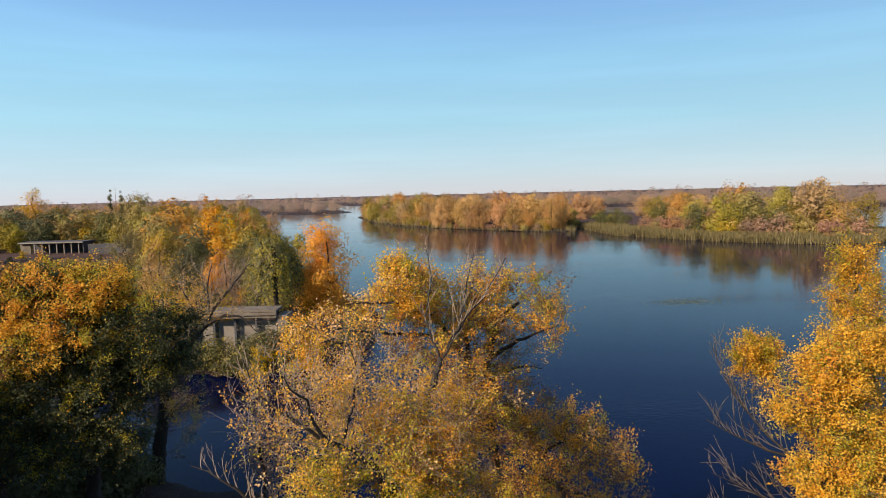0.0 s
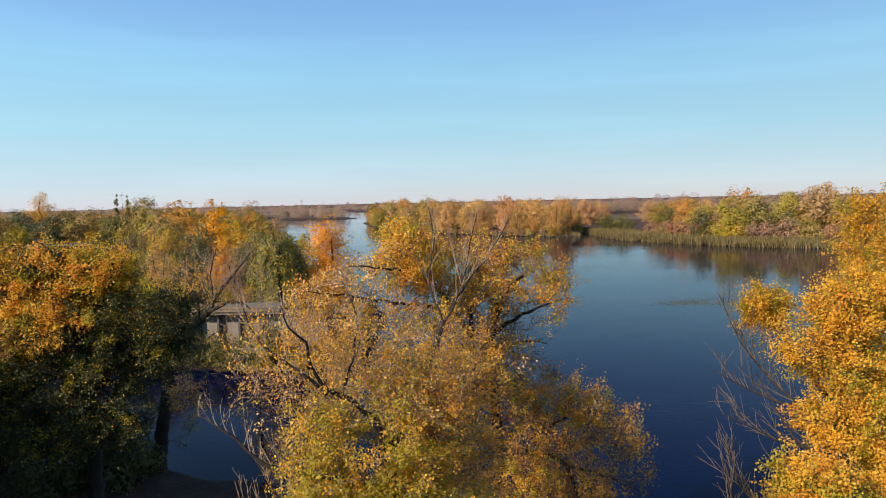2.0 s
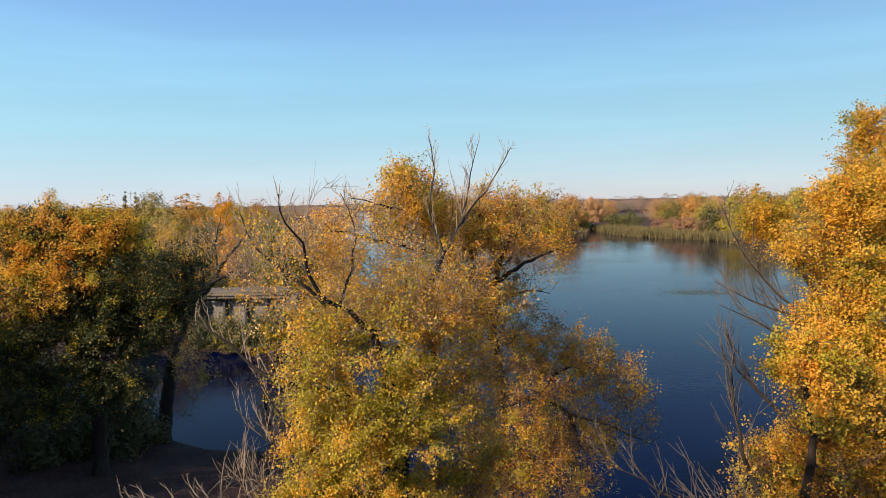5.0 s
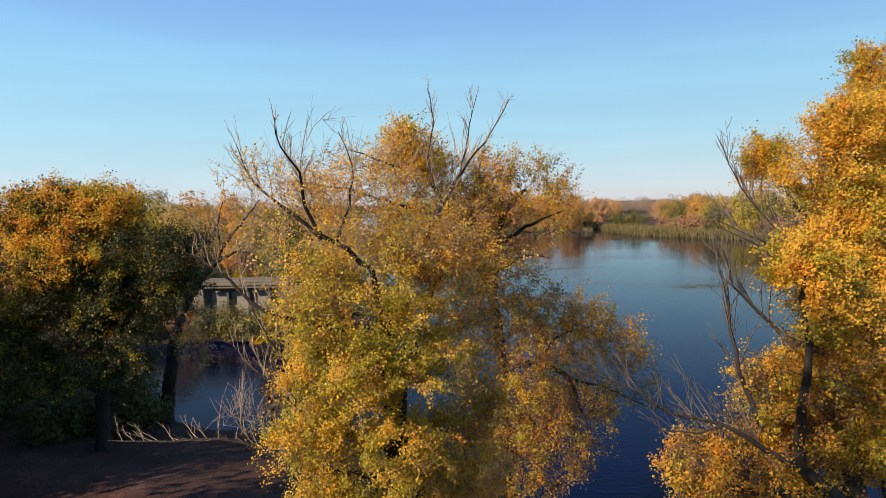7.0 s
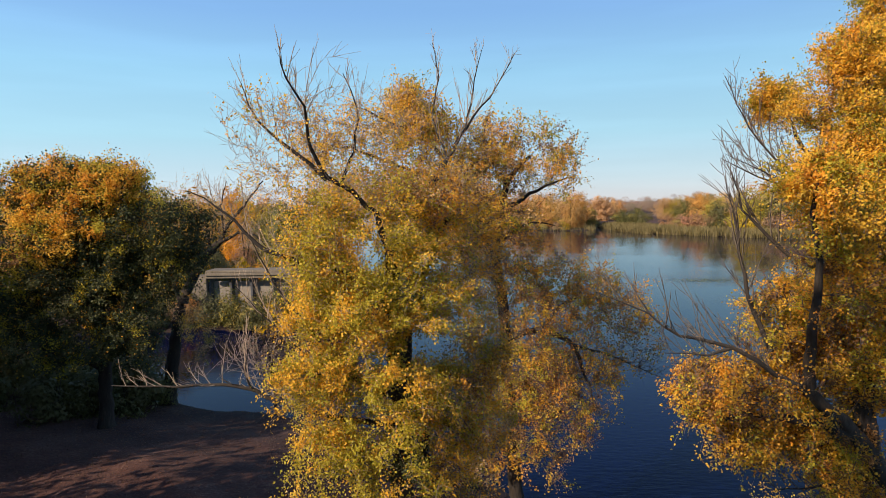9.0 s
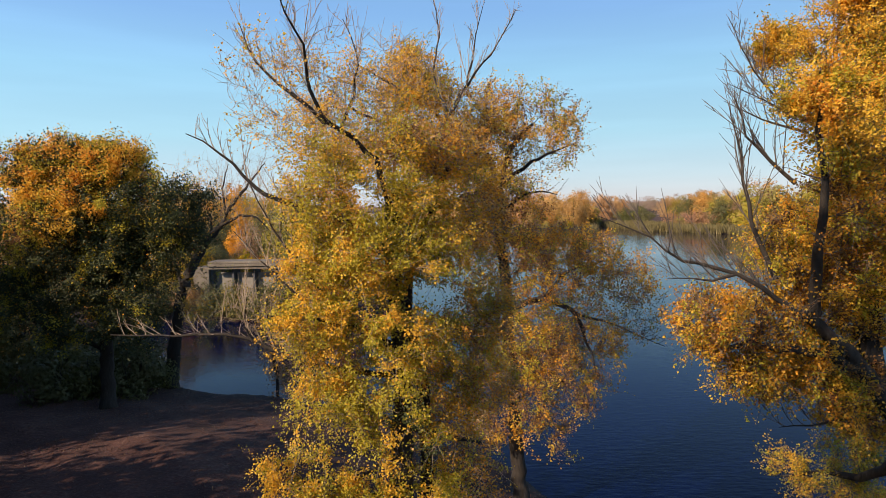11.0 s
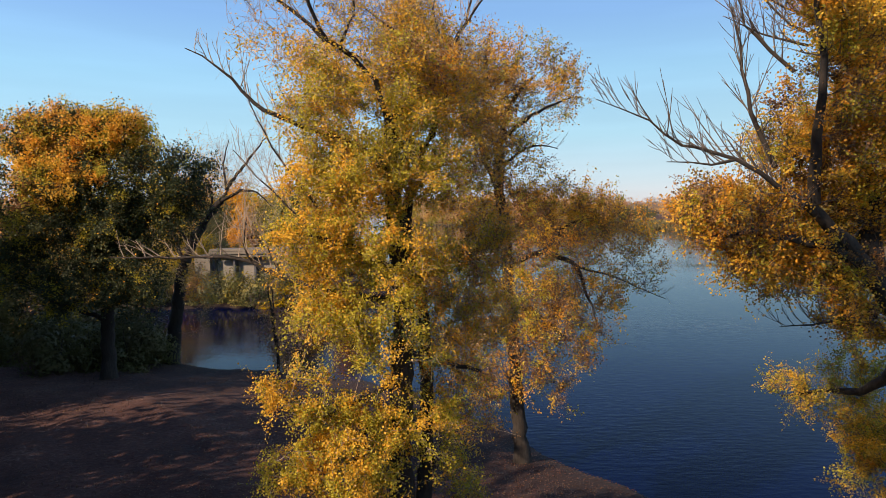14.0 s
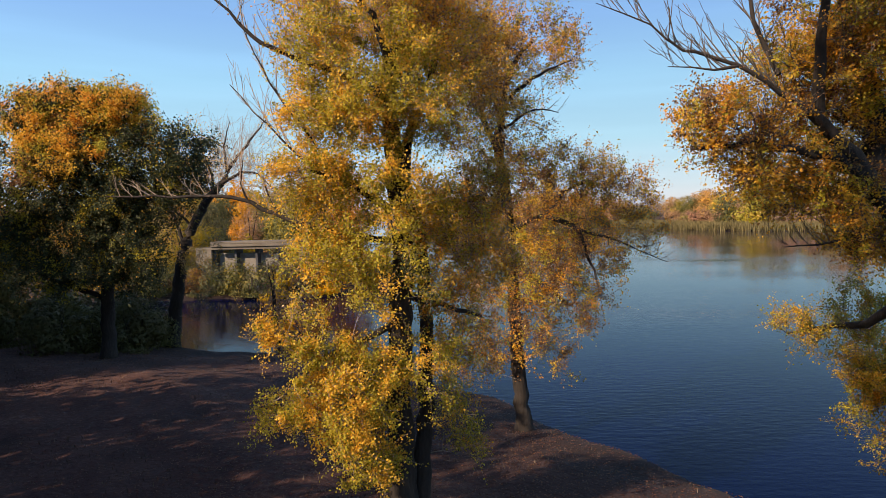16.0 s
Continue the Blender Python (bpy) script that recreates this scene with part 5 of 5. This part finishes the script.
while count < 2600:
    near_ = count % 2 == 0
    y = rng.uniform(500, 950) if near_ else rng.uniform(900, 2600)
    x = rng.uniform(-0.95 * y, 0.95 * y)
    d = max(signed(q, np.array([x]), np.array([y]))[0] for q in (LEFT_BANK, FAR_BANK))
    if d < 6 or (d > 220 and rng.random() < 0.5):
        continue
    h, w, k = 6.5 + 2.2 * math.sin(x * 0.011 + 1.7 * math.sin(y * 0.006)) + rng.exponential(2.2), rng.uniform(5, 9), 190 if near_ else 80
    u = rng.uniform(0.0, 1, k) ** 0.7
    a = rng.uniform(0, 6.28, k)
    pr = w * np.sqrt(np.maximum(0.02, 1 - (np.abs(u - 0.45) / 0.56) ** 2)) * rng.uniform(0.75, 1.05, k)
    pts.append(np.c_[x + np.cos(a) * pr, y + np.sin(a) * pr, 1 + h * u])
    out_.append(np.c_[np.cos(a) * pr * 0.5, np.sin(a) * pr * 0.5 - 0.5 * w, np.full(k, 1.1 * w)])
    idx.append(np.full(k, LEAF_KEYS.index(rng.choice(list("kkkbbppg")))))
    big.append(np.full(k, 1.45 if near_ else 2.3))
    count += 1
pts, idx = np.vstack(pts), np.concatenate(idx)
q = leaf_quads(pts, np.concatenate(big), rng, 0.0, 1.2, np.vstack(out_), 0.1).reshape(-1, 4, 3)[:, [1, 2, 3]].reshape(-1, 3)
tagged(new("far_woods", mesh_of("far_woods", q, np.arange(len(q)).reshape(-1, 3), [HAZED_WOODS.get(k, HAZED_WOODS['k']) for k in LEAF_KEYS], idx, False)), "brown and tan autumn woods on the far banks, haze put into their colour", "woods", kind="stuff")

# ---- bushes ----
BUSH = {}
for key, lab, h, w, mix in [("g", "green shrub overhanging the cove", 3.4, 5.0, 'gG'), ("y", "olive-yellow autumn shrub by the cove", 3.6, 4.2, 'v'), ("d", "dark green shrub of the bank thicket", 3.0, 4.5, 'D'), ("b", "brown autumn shrub of the thicket", 3.0, 4.5, 'b')]:
    BUSH[key] = plain_tree("shrub", lab, "shrubs of the bank", h, w, mix, 200 + ord(key), 0.19, 2600, "bush", 4, 0.0)
    BUSH[key].location = (-320 - 8 * (ord(key) - 97), -200, ground_height(-320 - 8 * (ord(key) - 97), -200))
COVE_SHRUBS = [("g", -24.6, 71.6, 1.0), ("y", -21.4, 71.8, 1.0), ("g", -26.4, 72.2, 1.25), ("g", -23.2, 72.6, 1.15), ("d", -30.0, 72.8, 1.3), ("b", -32.5, 73.4, 1.1), ("g", -20.4, 73.4, 1.5), ("b", -17.6, 74, 1.8), ("g", -28.6, 73.6, 0.8), ("d", -22, 74.6, 1.2), ("d", -36, 72, 1.3), ("b", -41, 73, 1.4), ("d", -34.5, 76, 1.3), ("g", -12, 84, 1.2), ("y", -12.5, 92, 1.2)]
NEAR_SHRUBS = [("d", -21.4, 42.8, 0.8), ("d", -23.4, 43.6, 1.5), ("d", -26.2, 44.6, 1.4), ("d", -21.6, 40.2, 1.2), ("d", -29.4, 46, 1.6), ("d", -32.6, 47.4, 1.6), ("d", -24.6, 37.4, 1.1), ("d", -36, 48.4, 1.7), ("d", -22.6, 38.6, 1.0), ("d", -25, 40.5, 1.1), ("d", -28, 42.5, 1.2), ("d", -30, 39, 0.9)]
for key, x, y, s in COVE_SHRUBS + NEAR_SHRUBS:
    plant(BUSH, key, x, y, s)
count = 0
while count < 110:
    y = rng.uniform(66, 220)
    x = rng.uniform(-0.8 * y - 5, -8)
    d = signed(LEFT_BANK, np.array([x]), np.array([y]))[0]
    if d < 1 or (y < 84 and -36 < x < -12):
        continue
    plant(BUSH, rng.choice(list("gyddddb")), x, y, rng.uniform(0.5, 0.8) if -0.76 < x / y < -0.48 and y > 150 else rng.uniform(0.8, 1.7), 1.0)
    count += 1

# ---- sluice bridge over the head of the cove ----
bx, by, bz = -24.8, 77.0, 0.0
bridge = thing("sluice_bridge", (bx, by, bz), "weathered concrete sluice bridge with deck, piers and wall panels", "bridge")
part("deck", box(-6.5, -0.55, 6.08, 4.2, 2.6, 6.34, 0.03), CONCRETE, bridge)
part("edge_beam", box(-6.5, -0.7, 5.72, 4.2, -0.3, 6.06, 0.03), CONCRETE, bridge)
part("lower_beam", box(-6.5, -0.5, 5.38, 4.2, -0.15, 5.7, 0.03), CONCRETE, bridge)
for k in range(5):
    part("pier", box(-6.45 + 2.6 * k, 0.2, -0.5, -6.15 + 2.6 * k, 2.4, 5.36, 0.03), DARK, bridge, "dark concrete pier")
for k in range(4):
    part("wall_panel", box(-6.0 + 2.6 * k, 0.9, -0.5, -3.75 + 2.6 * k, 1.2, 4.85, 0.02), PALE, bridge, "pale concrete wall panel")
part("abutment", box(-8.5, -0.2, -0.5, -6.52, 2.8, 5.6, 0.05), CONCRETE, bridge)
part("abutment", box(4.22, -0.2, -0.5, 5.4, 2.8, 5.6, 0.05), CONCRETE, bridge)

# ---- long shed on the left bank ----
sx, sy = -139.0, 224.0
sz0 = ground_height(sx, sy)
shed = thing("open_shed", (sx, sy, sz0), "long low shed with pale pillars and a flat pale roof edge", "shed")
part("roof", box(-11.5, -0.8, 3.9, 11.5, 7.5, 4.25, 0.04), DARK, shed)
part("fascia", box(-11.5, -0.95, 3.75, 11.5, -0.82, 4.2, 0.02), PALE, shed)
part("back_wall", box(-11.2, 7.0, -0.2, 11.2, 7.3, 3.88, 0.02), DARK, shed)
part("end_wall", box(-11.2, 0.0, -0.2, -7.6, 0.3, 3.72, 0.02), CONCRETE, shed)
part("side_wall", box(10.9, 0.0, -0.2, 11.2, 6.98, 3.88, 0.02), DARK, shed)
for k in range(7):
    part("pillar", box(-6.2 + 2.6 * k, -0.3, -0.2, -5.85 + 2.6 * k, 0.05, 3.74, 0.02), PALE, shed)
yard = thing("yard_wall", (-117, 222, ground_height(-117, 222)), "dark wall beside the shed", "wall")
part("wall", box(-8, -0.15, -0.3, 9, 0.15, 3.2, 0.03), DARK, yard)
part("coping", box(-8.05, -0.22, 3.2, 9.05, 0.22, 3.35, 0.02), CONCRETE, yard)

for x, y, key, s in [(-152, 240, "d", 0.75), (-144, 243, "a", 0.8), (-136, 241, "g", 0.8), (-129, 244, "d", 0.85), (-122, 238, "b", 0.75), (-113, 236, "a", 0.8), (-158, 232, "b", 0.8), (-106, 228, "d", 0.8), (-148, 255, "f", 0.9), (-132, 258, "b", 1.0)]:
    plant(MID, key, x, y, s)

# ---- masts on the skyline ----
for x, y, h in [(-330, 640, 31), (-312, 650, 27), (-345, 700, 25)]:
    mast = thing("mast", (x, y, ground_height(x, y)), "thin grey mast on the skyline beyond the wood", "mast", "skyline masts")
    v, f = tubes([np.array([(0, 0, -0.5, 0.3), (0, 0, h * 0.5, 0.2), (0, 0, h, 0.1)])], 6)
    child("pole", mesh_of("pole", v, f, [CONCRETE]), mast)
    v, f = tubes([np.array([(-2.2, 0, h * 0.92, 0.12), (0, 0, h * 0.925, 0.14), (2.2, 0, h * 0.92, 0.12)])], 5)
    child("crossarm", mesh_of("crossarm", v, f, [CONCRETE]), mast)

# ---- grass, litter and sticks on the near bank ----
k = 26000
gx_ = rng.uniform(-34, 16, k)
gy_ = rng.uniform(9, 45, k)
hh = heights(gx_, gy_)
patch_ = np.sin(gx_ * 0.55 + 1.2 * np.sin(gy_ * 0.4)) + np.sin(gy_ * 0.9 + gx_ * 0.25)
ok = (hh > 0.32) & (patch_ + rng.normal(0, 0.7, k) > 0.2)
pts = np.c_[gx_, gy_, hh - 0.02][ok]
blades("dry_grass", pts, 0.13, 0.012, GRASS, "short dry tufts of grass on the dark bank", "grass", 8)
k = 90000
lx, ly = rng.uniform(-30, 14, k), rng.uniform(9, 45, k)
near_tree = np.exp(-((lx + 1.4) ** 2 + (ly - 16) ** 2) / 60) + np.exp(-((lx - 2.6) ** 2 + (ly - 22) ** 2) / 70) + np.exp(-((lx + 20) ** 2 + (ly - 35) ** 2) / 50) + 0.08
hh = heights(lx, ly)
ok = (hh > 0.3) & (rng.random(k) < near_tree)
lp = np.c_[lx, ly, hh + 0.02][ok]
q = leaf_quads(lp, 0.085, rng, 0.0)
q[:, 2] = np.repeat(lp[:, 2], 4) + (q[:, 2] - np.repeat(lp[:, 2], 4)) * 0.25
tagged(new("fallen_leaves", mesh_of("fallen_leaves", q, np.arange(len(q)).reshape(-1, 4), [LITTER], None, False)), "fallen brown and orange leaves on the bank", "fallen leaves", kind="stuff")

# ---- weed floating on the river ----
wp = []
for cx, cy, rx, ry, k in [(23, 143, 9, 5, 420), (42, 110, 6, 3, 420), (68, 158, 10, 5, 300)]:
    a, u = rng.uniform(0, 6.28, k), rng.normal(0, 0.5, (k, 2))
    wp.append(np.c_[cx + u[:, 0] * rx + 0.25 * rx * np.sin(a * 2), cy + u[:, 1] * ry + 0.3 * ry * np.cos(a), np.full(k, 0.03)])
wp = np.vstack(wp)
q = leaf_quads(wp, 0.34, rng, 0.0, 0.9, np.tile([0.0, 0, 1], (len(wp), 1)), 0.04)
q[:, 2] = 0.02 + (np.arange(len(q)) % 5) * 0.002
WEED = rough_material("floating_weed", [(0.3, (0.07, 0.085, 0.03)), (0.7, (0.15, 0.16, 0.06))], 0.5, 6.0, 0.6, 0.1, 0.01)
tagged(new("floating_weed", mesh_of("floating_weed", q, np.arange(len(q)).reshape(-1, 4), [WEED], None, False)), "thin green patches of weed floating on the river", "water weed", kind="stuff")
